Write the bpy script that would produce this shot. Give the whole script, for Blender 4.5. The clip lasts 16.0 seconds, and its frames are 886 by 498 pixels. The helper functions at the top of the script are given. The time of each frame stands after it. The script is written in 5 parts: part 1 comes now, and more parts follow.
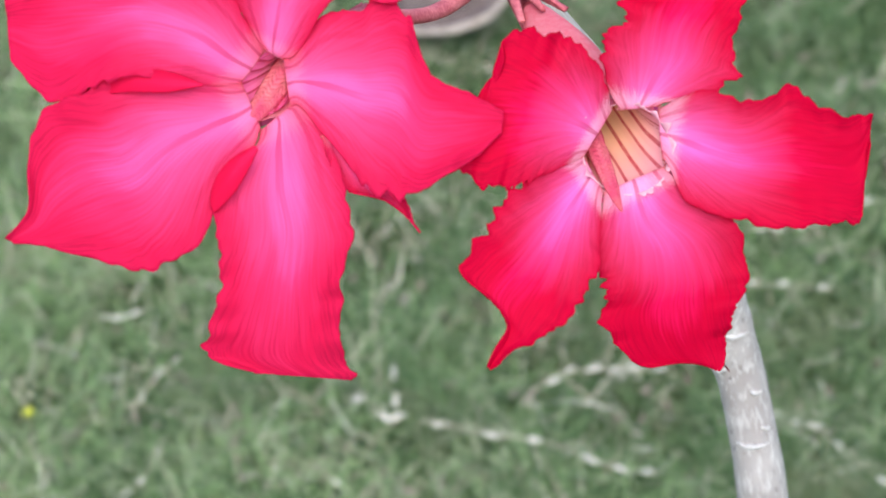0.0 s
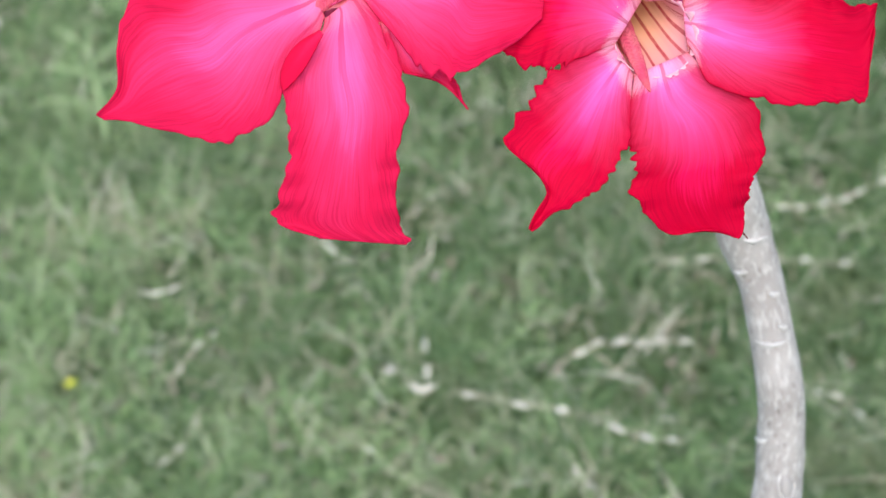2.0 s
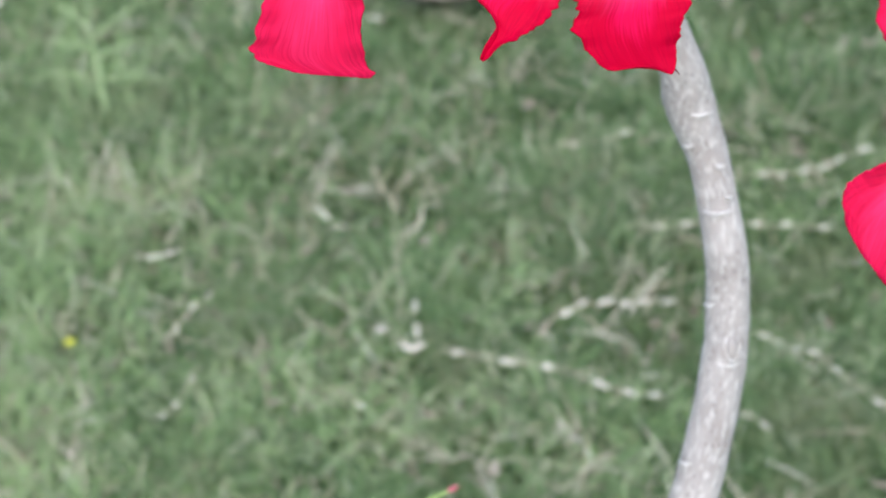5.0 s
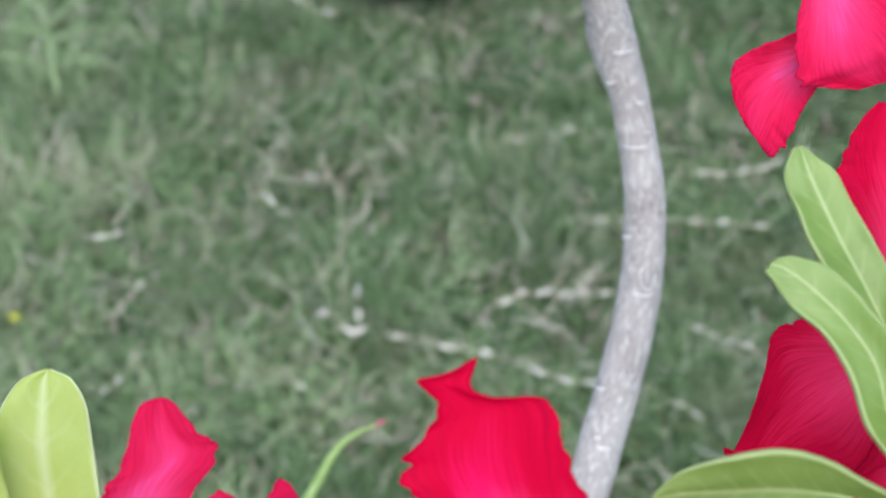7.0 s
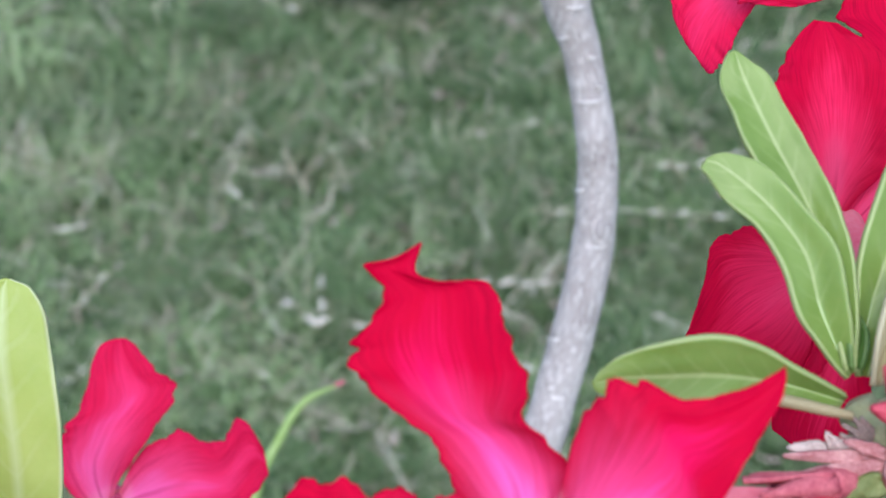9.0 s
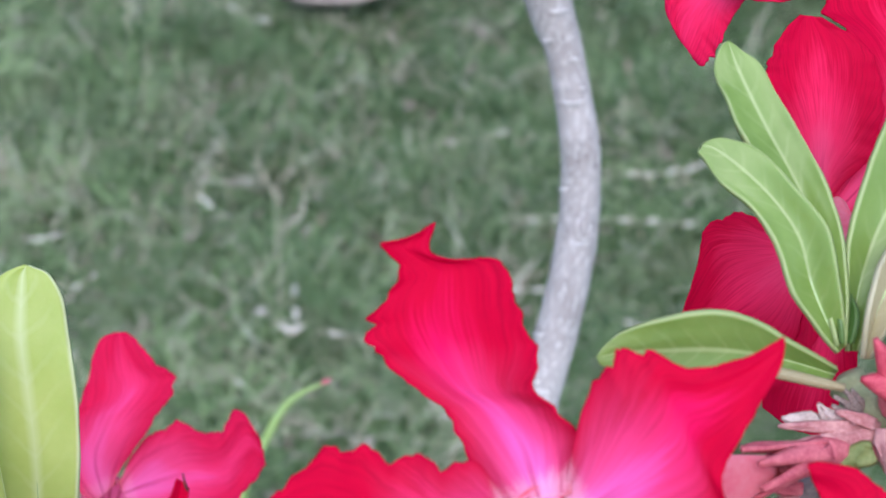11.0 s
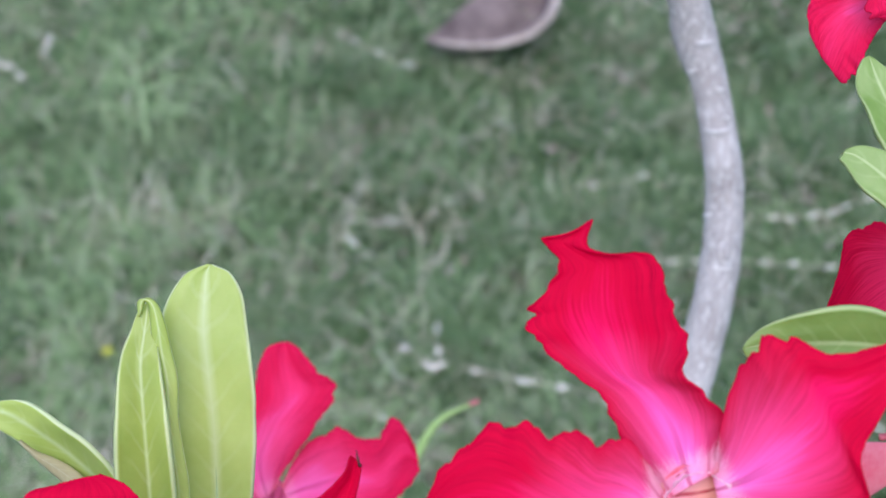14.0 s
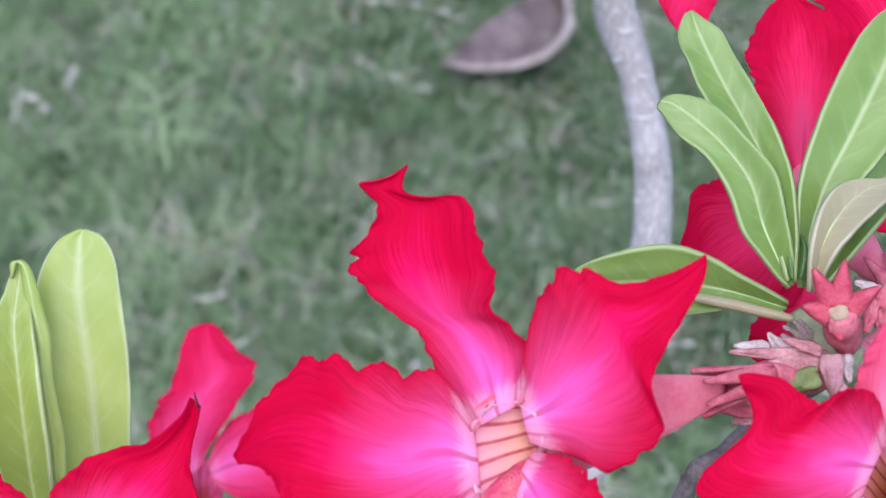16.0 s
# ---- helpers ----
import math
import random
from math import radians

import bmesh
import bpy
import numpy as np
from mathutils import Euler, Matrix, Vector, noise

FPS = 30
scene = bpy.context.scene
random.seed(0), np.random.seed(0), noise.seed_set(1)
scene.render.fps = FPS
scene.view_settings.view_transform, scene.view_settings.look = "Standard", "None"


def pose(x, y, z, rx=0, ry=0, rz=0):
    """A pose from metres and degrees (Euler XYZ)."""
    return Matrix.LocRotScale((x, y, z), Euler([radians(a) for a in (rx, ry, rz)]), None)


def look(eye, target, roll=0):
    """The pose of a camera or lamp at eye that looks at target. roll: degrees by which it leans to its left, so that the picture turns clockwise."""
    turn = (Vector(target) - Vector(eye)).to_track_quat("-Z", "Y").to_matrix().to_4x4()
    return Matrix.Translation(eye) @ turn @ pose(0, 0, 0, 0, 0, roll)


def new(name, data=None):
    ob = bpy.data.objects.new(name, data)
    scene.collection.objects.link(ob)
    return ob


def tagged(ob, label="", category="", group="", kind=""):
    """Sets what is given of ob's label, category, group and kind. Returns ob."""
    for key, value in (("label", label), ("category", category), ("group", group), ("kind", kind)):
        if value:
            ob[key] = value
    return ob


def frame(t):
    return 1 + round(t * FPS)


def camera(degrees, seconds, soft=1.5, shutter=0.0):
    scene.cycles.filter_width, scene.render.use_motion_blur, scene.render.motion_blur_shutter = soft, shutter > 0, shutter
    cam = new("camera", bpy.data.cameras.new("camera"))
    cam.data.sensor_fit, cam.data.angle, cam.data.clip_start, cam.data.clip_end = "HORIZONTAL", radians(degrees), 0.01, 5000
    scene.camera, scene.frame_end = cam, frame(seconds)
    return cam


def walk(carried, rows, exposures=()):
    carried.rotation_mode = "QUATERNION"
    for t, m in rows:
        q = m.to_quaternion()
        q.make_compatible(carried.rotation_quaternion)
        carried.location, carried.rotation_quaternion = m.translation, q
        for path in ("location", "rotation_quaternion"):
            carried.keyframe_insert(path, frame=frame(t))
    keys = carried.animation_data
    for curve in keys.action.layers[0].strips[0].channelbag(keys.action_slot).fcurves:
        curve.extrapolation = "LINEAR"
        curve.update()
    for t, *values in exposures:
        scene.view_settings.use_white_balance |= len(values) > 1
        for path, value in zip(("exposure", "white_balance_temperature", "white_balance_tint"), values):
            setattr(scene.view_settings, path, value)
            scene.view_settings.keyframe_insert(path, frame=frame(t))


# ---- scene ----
cam = camera(28.0, 16.0)
PATH = [
    (0, (0.1094, 0.2142, 1.0066), (0.0155, 1.6077, -0.425), -4.99),
    (0.5, (0.1083, 0.2031, 1.0087), (0.0106, 1.598, -0.4212), -4.99),
    (1, (0.0998, 0.1954, 1.0095), (-0.0008, 1.5939, -0.4166), -5.05),
    (1.5, (0.1005, 0.189, 1.0127), (-0.0092, 1.589, -0.4114), -5.55),
    (2, (0.106, 0.1727, 1.013), (-0.0152, 1.5746, -0.4084), -5.76),
    (2.5, (0.1072, 0.1661, 1.0113), (-0.0374, 1.5685, -0.4072), -6.24),
    (3, (0.1081, 0.1626, 1.0114), (-0.0584, 1.5678, -0.402), -7.15),
    (3.5, (0.1104, 0.1576, 1.0115), (-0.0601, 1.5656, -0.3986), -7.50),
    (4, (0.1189, 0.1456, 1.0117), (-0.0395, 1.5571, -0.3964), -7.16),
    (4.5, (0.1155, 0.1318, 1.0139), (-0.0268, 1.5454, -0.3938), -6.56),
    (5, (0.1151, 0.1199, 1.0115), (-0.0061, 1.5329, -0.3987), -5.71),
    (7.5, (0.123, 0.0777, 1.006), (0.0607, 1.5192, -0.3789), -2.24),
    (8, (0.1187, 0.0728, 1.0046), (0.063, 1.5196, -0.3752), -2.21),
    (8.5, (0.1207, 0.0692, 1.0017), (0.0775, 1.5144, -0.3801), -1.72),
    (9, (0.1254, 0.0646, 0.9997), (0.0961, 1.5098, -0.3825), -1.65),
    (11.5, (0.1146, 0.0472, 1.0051), (0.1305, 1.5082, -0.3607), -0.66),
    (12, (0.1121, 0.0424, 1.005), (0.1144, 1.507, -0.357), -0.88),
    (12.5, (0.1117, 0.0401, 1.0075), (0.0948, 1.5088, -0.35), -1.15),
    (13, (0.1112, 0.0335, 1.0093), (0.0539, 1.5126, -0.3357), -2.12),
    (13.5, (0.1092, 0.0327, 1.0083), (0.0166, 1.5192, -0.3264), -3.03),
    (14, (0.1142, 0.029, 1.013), (-0.0253, 1.5226, -0.3097), -4.13),
    (14.5, (0.1172, 0.0242, 1.018), (-0.0604, 1.5298, -0.2865), -5.14),
    (15, (0.1283, 0.0161, 1.0186), (-0.071, 1.53, -0.273), -5.97),
    (15.5, (0.1466, 0.01, 1.0124), (-0.0643, 1.5231, -0.2782), -6.61),
    (16, (0.1563, 0.0099, 1.0073), (-0.0521, 1.5279, -0.2781), -6.70),
]
walk(cam, [(t, look(eye, target, roll)) for t, eye, target, roll in PATH],
     [(0, 1.10, 6800, 9), (1.0, 1.10, 6950, 8), (3.5, 1.2, 6900, 9), (5, 1.15, 6800, 10), (7.5, 0.95, 6450, 12), (9, 0.95, 6250, 14), (12, 0.95, 6050, 18), (13.5, 0.93, 5950, 20), (14.5, 0.91, 6150, 15), (16, 0.96, 5950, 21)])
cam.data.dof.use_dof = True
cam.data.dof.focus_distance = 0.34
cam.data.dof.aperture_fstop = 25.0

# ---- world and light: bright open shade ----
world = bpy.data.worlds.new("sky")
scene.world = world
world.use_nodes = True
wn = world.node_tree.nodes
sky = wn.new("ShaderNodeTexSky")
sky.sky_type = "NISHITA"
sky.sun_disc = False
sky.sun_elevation, sky.sun_rotation = radians(60), radians(178)
wn["Background"].inputs["Strength"].default_value = 0.15
world.node_tree.links.new(sky.outputs[0], wn["Background"].inputs["Color"])
sun = new("sun", bpy.data.lights.new("sun", "SUN"))
sun.data.energy, sun.data.angle, sun.data.color = 1.5, radians(60), (1.0, 0.97, 0.92)
sun.matrix_world = look((0.15, -0.85, 2.7), (0.1, 0.5, 0.4))


# ---- materials ----
class Mat:
    """A small wrapper that keeps node code short."""

    def __init__(self, name, rough=0.5, spec=0.5):
        self.m = bpy.data.materials.new(name)
        self.m.use_nodes = True
        self.t = self.m.node_tree
        self.b = self.t.nodes["Principled BSDF"]
        self.b.inputs["Roughness"].default_value = rough
        self.b.inputs["Specular IOR Level"].default_value = spec

    def node(self, kind, links=(), **props):
        n = self.t.nodes.new(kind)
        for k, v in props.items():
            n.inputs[k].default_value = v
        for k, v in dict(links).items():
            self.t.links.new(v, n.inputs[k])
        return n

    def math(self, op, a, b=0.0, c=0.0, clamp=False):
        n = self.t.nodes.new("ShaderNodeMath")
        n.operation, n.use_clamp = op, clamp
        for i, v in enumerate((a, b, c)):
            if isinstance(v, (int, float)):
                n.inputs[i].default_value = v
            else:
                self.t.links.new(v, n.inputs[i])
        return n.outputs[0]

    def mix(self, f, a, b):
        n = self.t.nodes.new("ShaderNodeMix")
        n.data_type = "RGBA"
        for i, v in ((0, f), (6, a), (7, b)):
            if isinstance(v, (int, float)):
                n.inputs[i].default_value = v
            elif isinstance(v, tuple):
                n.inputs[i].default_value = (*v, 1)
            else:
                self.t.links.new(v, n.inputs[i])
        return n.outputs[2]

    def ramp(self, f, stops):
        n = self.t.nodes.new("ShaderNodeValToRGB")
        self.t.links.new(f, n.inputs[0])
        e = n.color_ramp.elements
        while len(e) < len(stops):
            e.new(0.5)
        for i, (p, c) in enumerate(stops):
            e[i].position, e[i].color = p, (*c, 1)
        return n.outputs[0]

    def noise(self, vec, scale, detail=4.0, rough=0.55):
        n = self.node("ShaderNodeTexNoise", Scale=scale, Detail=detail, Roughness=rough)
        if vec is not None:
            self.t.links.new(vec, n.inputs["Vector"])
        return n.outputs[0]

    def stretch(self, vec, s):
        n = self.t.nodes.new("ShaderNodeMapping")
        n.inputs["Scale"].default_value = s
        self.t.links.new(vec, n.inputs["Vector"])
        return n.outputs[0]

    def uv(self):
        n = self.t.nodes.new("ShaderNodeTexCoord")
        s = self.t.nodes.new("ShaderNodeSeparateXYZ")
        self.t.links.new(n.outputs["UV"], s.inputs[0])
        return n.outputs["UV"], s.outputs[0], s.outputs[1]

    def obj(self):
        return self.t.nodes.new("ShaderNodeTexCoord").outputs["Object"]

    def color(self, c):
        if isinstance(c, tuple):
            self.b.inputs["Base Color"].default_value = (*c, 1)
        else:
            self.t.links.new(c, self.b.inputs["Base Color"])
        return c

    def bump(self, h, strength=0.3, dist=0.001):
        n = self.node("ShaderNodeBump", {"Height": h}, Strength=strength, Distance=dist)
        self.t.links.new(n.outputs[0], self.b.inputs["Normal"])
        return n.outputs[0]

    def thin(self, c, amount):
        """Lets light through, as thin living tissue does."""
        tr = self.t.nodes.new("ShaderNodeBsdfTranslucent")
        mx = self.t.nodes.new("ShaderNodeMixShader")
        mx.inputs[0].default_value = amount
        if isinstance(c, tuple):
            tr.inputs[0].default_value = (*c, 1)
        else:
            self.t.links.new(c, tr.inputs[0])
        out = self.t.nodes["Material Output"]
        self.t.links.new(self.b.outputs[0], mx.inputs[1])
        self.t.links.new(tr.outputs[0], mx.inputs[2])
        self.t.links.new(mx.outputs[0], out.inputs[0])


def petal_material(name, margin, mid, centre, glow, throat, reach, side=0.85, guide=0.40, pale=0.5, feather=1.0):
    """Red petal with a pink heart: u runs across (0.5 the middle), v from throat to tip."""
    m = Mat(name, 0.6, 0.06)
    uv, u, v = m.uv()
    rnd = m.t.nodes.new("ShaderNodeObjectInfo").outputs["Random"]
    off = m.t.nodes.new("ShaderNodeCombineXYZ")
    m.t.links.new(m.math("MULTIPLY", rnd, 37.0), off.inputs[2])
    add = m.t.nodes.new("ShaderNodeVectorMath")
    m.t.links.new(uv, add.inputs[0])
    m.t.links.new(off.outputs[0], add.inputs[1])
    p = add.outputs[0]
    across = m.math("ABSOLUTE", m.math("MULTIPLY_ADD", u, 2.0, -1.0))
    # veins fan out from the base towards the margins
    fan = m.math("DIVIDE", m.math("MULTIPLY_ADD", u, 2.0, -1.0), m.math("ADD", m.math("POWER", v, 1.4), 0.12))
    fv = m.t.nodes.new("ShaderNodeCombineXYZ")
    m.t.links.new(fan, fv.inputs[0])
    m.t.links.new(v, fv.inputs[1])
    m.t.links.new(m.math("MULTIPLY", rnd, 61.0), fv.inputs[2])
    streak = m.noise(m.stretch(fv.outputs[0], (4.5, 0.9, 1)), 1.0, 2, 0.5)
    fine = m.noise(m.stretch(fv.outputs[0], (21, 4.5, 1)), 1.0, 2, 0.5)
    hair = m.noise(m.stretch(fv.outputs[0], (48, 6.0, 1)), 1.0, 3, 0.6)
    wide = m.noise(m.stretch(p, (3.0, 2.4, 1)), 1.0, 2)
    # pink fades towards the margins and the tip, in streaks
    d = m.math("ADD", m.math("MULTIPLY", m.math("POWER", across, 1.8), side), m.math("MULTIPLY", m.math("POWER", v, 2.1), reach))
    d = m.math("ADD", d, m.math("MULTIPLY", m.math("MULTIPLY_ADD", streak, 1.0, -0.5), m.math("MULTIPLY_ADD", across, 0.24, 0.02)))
    edge = m.math("POWER", m.math("MAXIMUM", across, m.math("MULTIPLY", v, 0.9)), 2.6)
    d = m.math("ADD", d, m.math("MULTIPLY", m.math("MULTIPLY_ADD", fine, 1.0, -0.5), m.math("MULTIPLY_ADD", edge, 1.25 * feather, 0.02)))
    d = m.math("ADD", d, m.math("MULTIPLY", m.math("MULTIPLY_ADD", hair, 1.0, -0.5), m.math("MULTIPLY_ADD", edge, 0.95 * feather, 0.01)))
    d = m.math("ADD", d, m.math("MULTIPLY_ADD", wide, 0.55, -0.275))
    soft = tuple(0.5 * a + 0.5 * b for a, b in zip(margin, mid))
    col = m.ramp(d, [(0.0, centre), (0.19, mid), (0.36, soft), (0.60, margin)])
    # the pale heart and the throat, crossed by red guide lines
    near = m.ramp(m.math("ADD", v, m.math("MULTIPLY_ADD", streak, 0.16, -0.08)), [(0.10, (1, 1, 1)), (0.30, (0.45, 0.45, 0.45)), (0.62, (0, 0, 0))])
    near = m.math("MULTIPLY", near, m.math("MULTIPLY_ADD", m.math("POWER", across, 1.4), -0.95, 1.0))
    col = m.mix(m.math("MULTIPLY", near, 0.76), col, glow)
    col = m.mix(m.ramp(v, [(0.05, (1, 1, 1)), (0.135, (0, 0, 0))]), col, throat)
    at_mouth = m.math("MULTIPLY", m.ramp(m.math("ADD", v, m.math("MULTIPLY_ADD", fine, 0.16, -0.08)), [(0.10, (0, 0, 0)), (0.125, (1, 1, 1)), (0.165, (1, 1, 1)), (0.20, (0, 0, 0))]), pale)
    col = m.mix(at_mouth, col, (0.95, 0.62, 0.76))
    slim = m.math("MULTIPLY", v, -0.32)
    peak = m.math("COSINE", m.math("MULTIPLY_ADD", m.math("MULTIPLY_ADD", wide, 0.10, u), 6 * math.pi, -3.3 * math.pi))
    lines = m.ramp(m.math("MULTIPLY_ADD", fine, 0.35, m.math("ADD", peak, slim)), [(0.93, (0, 0, 0)), (1.10, (1, 1, 1))])
    reach_in = m.ramp(m.math("ADD", v, m.math("MULTIPLY", across, 0.10)), [(0.12, (1, 1, 1)), (guide, (0, 0, 0))])
    col = m.mix(m.math("MULTIPLY", m.math("MULTIPLY", lines, reach_in), 0.58), col, (0.52, 0.004, 0.055))
    dark = tuple(0.6 * a for a in margin)
    col = m.mix(m.math("MULTIPLY", m.ramp(fine, [(0.50, (0, 0, 0)), (0.68, (1, 1, 1))]), m.math("ADD", m.math("MULTIPLY", m.math("POWER", across, 1.5), 0.34), m.math("MULTIPLY", v, 0.24))), col, dark)
    vein = m.ramp(hair, [(0.54, (0, 0, 0)), (0.66, (1, 1, 1))])
    col = m.mix(m.math("MULTIPLY", vein, m.math("MULTIPLY_ADD", m.math("POWER", across, 1.6), 0.50, m.math("MULTIPLY", m.math("POWER", v, 1.6), 0.36))), col, dark)
    # slightly darker, drier rim and small bruises
    rim = m.math("MULTIPLY", m.ramp(across, [(0.955, (0, 0, 0)), (1.0, (1, 1, 1))]), 0.18)
    col = m.mix(rim, col, dark)
    m.color(col)
    h = m.math("ADD", m.math("ADD", m.math("MULTIPLY", streak, 0.15), m.math("MULTIPLY", fine, 0.8)), m.math("MULTIPLY", hair, 0.45))
    m.bump(m.math("MULTIPLY", h, m.math("MULTIPLY_ADD", m.math("POWER", across, 1.6), 0.85, 0.06)), 0.24, 0.0008)
    m.thin(col, 0.34)
    return m.m


def throat_material(name, stops):
    m = Mat(name, 0.6, 0.2)
    uv, u, v = m.uv()
    wob = m.noise(m.stretch(uv, (9, 3, 1)), 1.0, 2)
    s = m.math("SINE", m.math("MULTIPLY_ADD", u, 2 * math.pi * 14, m.math("MULTIPLY", wob, 2.2)))
    stripe = m.ramp(s, [(0.62, (0, 0, 0)), (0.9, (1, 1, 1))])
    # v runs into the tube; the stops carry the shade of its depth
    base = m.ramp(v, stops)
    blot = m.noise(m.stretch(uv, (40, 22, 1)), 1.0, 3)
    col = m.mix(m.math("MULTIPLY", stripe, m.math("MULTIPLY_ADD", blot, 0.8, 0.35), clamp=True), base, (0.46, 0.010, 0.035))
    m.color(col)
    m.bump(s, 0.25, 0.0006)
    m.thin(col, 0.3)
    return m.m


def leaf_material(name, green, pale, rib, through_amount=0.3, veins=0.6, wide=0.09, rimmed=0.8):
    m = Mat(name, 0.33, 0.5)
    uv, u, v = m.uv()
    across = m.math("ABSOLUTE", m.math("MULTIPLY_ADD", u, 2.0, -1.0))
    patch = m.math("ADD", m.math("MULTIPLY", m.noise(m.obj(), 130.0, 4), 0.45), m.math("MULTIPLY", m.noise(m.obj(), 38.0, 2), 0.55))
    col = m.mix(m.ramp(patch, [(0.30, (0, 0, 0)), (0.70, (1, 1, 1))]), green, pale)
    # side veins leave the midrib at a slant
    wob = m.noise(m.stretch(uv, (3, 6, 1)), 1.0, 2)
    vv = m.math("ADD", m.math("MULTIPLY", v, 62.0), m.math("MULTIPLY_ADD", across, -8.0, m.math("MULTIPLY", wob, 5.0)))
    side = m.ramp(m.math("SINE", vv), [(0.62, (0, 0, 0)), (1.0, (1, 1, 1))])
    fade = m.math("MULTIPLY", side, m.math("MULTIPLY_ADD", across, -0.75, 0.65, clamp=True))
    col = m.mix(m.math("MULTIPLY", fade, veins), col, rib)
    mid = m.ramp(across, [(0.01, (1, 1, 1)), (wide, (0, 0, 0))])
    col = m.mix(m.math("MULTIPLY", mid, 0.55), col, rib)
    edge = m.ramp(across, [(0.92, (0, 0, 0)), (0.99, (1, 1, 1))])
    col = m.mix(m.math("MULTIPLY", edge, rimmed), col, rib)
    spots = m.noise(m.obj(), 1400.0, 2)
    col = m.mix(m.math("MULTIPLY", m.ramp(spots, [(0.7, (0, 0, 0)), (0.78, (1, 1, 1))]), 0.35), col, pale)
    m.color(col)
    h = m.math("ADD", m.math("MULTIPLY", side, m.math("MULTIPLY_ADD", across, -0.8 * veins, 0.9 * veins)), m.math("MULTIPLY", patch, 0.5))
    m.bump(h, 0.16, 0.0006)
    m.thin(col, through_amount)
    return m.m


def plain_material(name, a, b, scale, rough=0.6, bump=0.3, fine=6.0, stretch=None, through_amount=0.0):
    """Two colours broken up by coarse and fine noise."""
    m = Mat(name, rough, 0.3)
    p = m.obj()
    if stretch:
        p = m.stretch(p, stretch)
    big, small = m.noise(p, scale, 4), m.noise(p, scale * fine, 3)
    f = m.math("ADD", m.math("MULTIPLY", big, 0.65), m.math("MULTIPLY", small, 0.35))
    col = m.ramp(f, [(0.36, a), (0.64, b)])
    m.color(col)
    m.bump(f, bump, 0.0008)
    if through_amount:
        m.thin(col, through_amount)
    return m.m


def bark_material():
    m = Mat("bark", 0.75, 0.2)
    p = m.obj()
    uv = m.uv()[0]
    big = m.noise(p, 90, 4)
    pores = m.node("ShaderNodeTexVoronoi", {"Vector": m.stretch(p, (1, 1, 0.5))}, Scale=420.0).outputs[0]
    streak = m.noise(m.stretch(uv, (26, 70, 1)), 1.0, 4)
    col = m.ramp(big, [(0.3, (0.35, 0.315, 0.289)), (0.5, (0.415, 0.377, 0.348)), (0.72, (0.49, 0.452, 0.418))])
    speck = m.math("MULTIPLY", m.ramp(pores, [(0.12, (1, 1, 1)), (0.30, (0, 0, 0))]), m.ramp(m.noise(p, 160, 2), [(0.40, (0, 0, 0)), (0.55, (1, 1, 1))]))
    col = m.mix(m.math("MULTIPLY", speck, 0.42), col, (0.14, 0.12, 0.112))
    col = m.mix(m.math("MULTIPLY", m.ramp(streak, [(0.50, (0, 0, 0)), (0.66, (1, 1, 1))]), 0.55), col, (0.72, 0.70, 0.66))
    m.color(col)
    h = m.math("SUBTRACT", m.math("MULTIPLY", streak, 0.6), m.math("MULTIPLY", speck, 0.4))
    m.bump(h, 0.6, 0.0009)
    return m.m


def grass_material(name, stops, rough=0.55, through_amount=0.3, tint=1.0):
    m = Mat(name, rough, 0.3)
    g = m.t.nodes.new("ShaderNodeNewGeometry")
    col = m.ramp(g.outputs["Random Per Island"], stops)
    var = m.noise(m.obj(), 9.0, 4)
    grain = m.noise(m.obj(), 220.0, 2)
    col = m.mix(m.math("MULTIPLY", m.ramp(var, [(0.4, (0, 0, 0)), (0.65, (1, 1, 1))]), 0.45 * tint), col, (0.15, 0.26, 0.10))
    worn = m.noise(m.obj(), 17.0, 3)
    col = m.mix(m.math("MULTIPLY", m.ramp(worn, [(0.50, (0, 0, 0)), (0.68, (1, 1, 1))]), 0.55 * tint), col, (0.27, 0.30, 0.17))
    col = m.mix(m.math("MULTIPLY", grain, 0.22 * tint), col, (0.28, 0.37, 0.21))
    m.color(col)
    m.thin(col, through_amount)
    return m.m


RED = petal_material("petal_red", (0.69, 0.001, 0.043), (0.92, 0.011, 0.15), (0.95, 0.09, 0.46), (0.96, 0.28, 0.70), (0.92, 0.44, 0.42), 0.95)
PINK = petal_material("petal_pink", (0.79, 0.013, 0.088), (0.91, 0.045, 0.19), (0.93, 0.12, 0.42), (0.93, 0.20, 0.48), (0.86, 0.28, 0.26), 0.60, 0.66, 0.62, 0.15, 0.5)
PALE = petal_material("petal_pale", (0.88, 0.10, 0.20), (0.92, 0.17, 0.30), (0.93, 0.26, 0.42), (0.93, 0.32, 0.46), (0.90, 0.36, 0.40), 0.5, pale=0.0)
FOLD = petal_material("petal_fold", (0.76, 0.006, 0.065), (0.80, 0.006, 0.07), (0.84, 0.012, 0.09), (0.86, 0.02, 0.11), (0.86, 0.02, 0.11), 0.8, pale=0.0)
CRIMSON = petal_material("petal_crimson", (0.66, 0.002, 0.048), (0.92, 0.026, 0.13), (0.96, 0.085, 0.235), (0.96, 0.10, 0.25), (0.90, 0.08, 0.14), 0.7, pale=0.0)
PETAL = {"red": RED, "pink": PINK, "pale": PALE, "fold": FOLD, "crimson": CRIMSON}
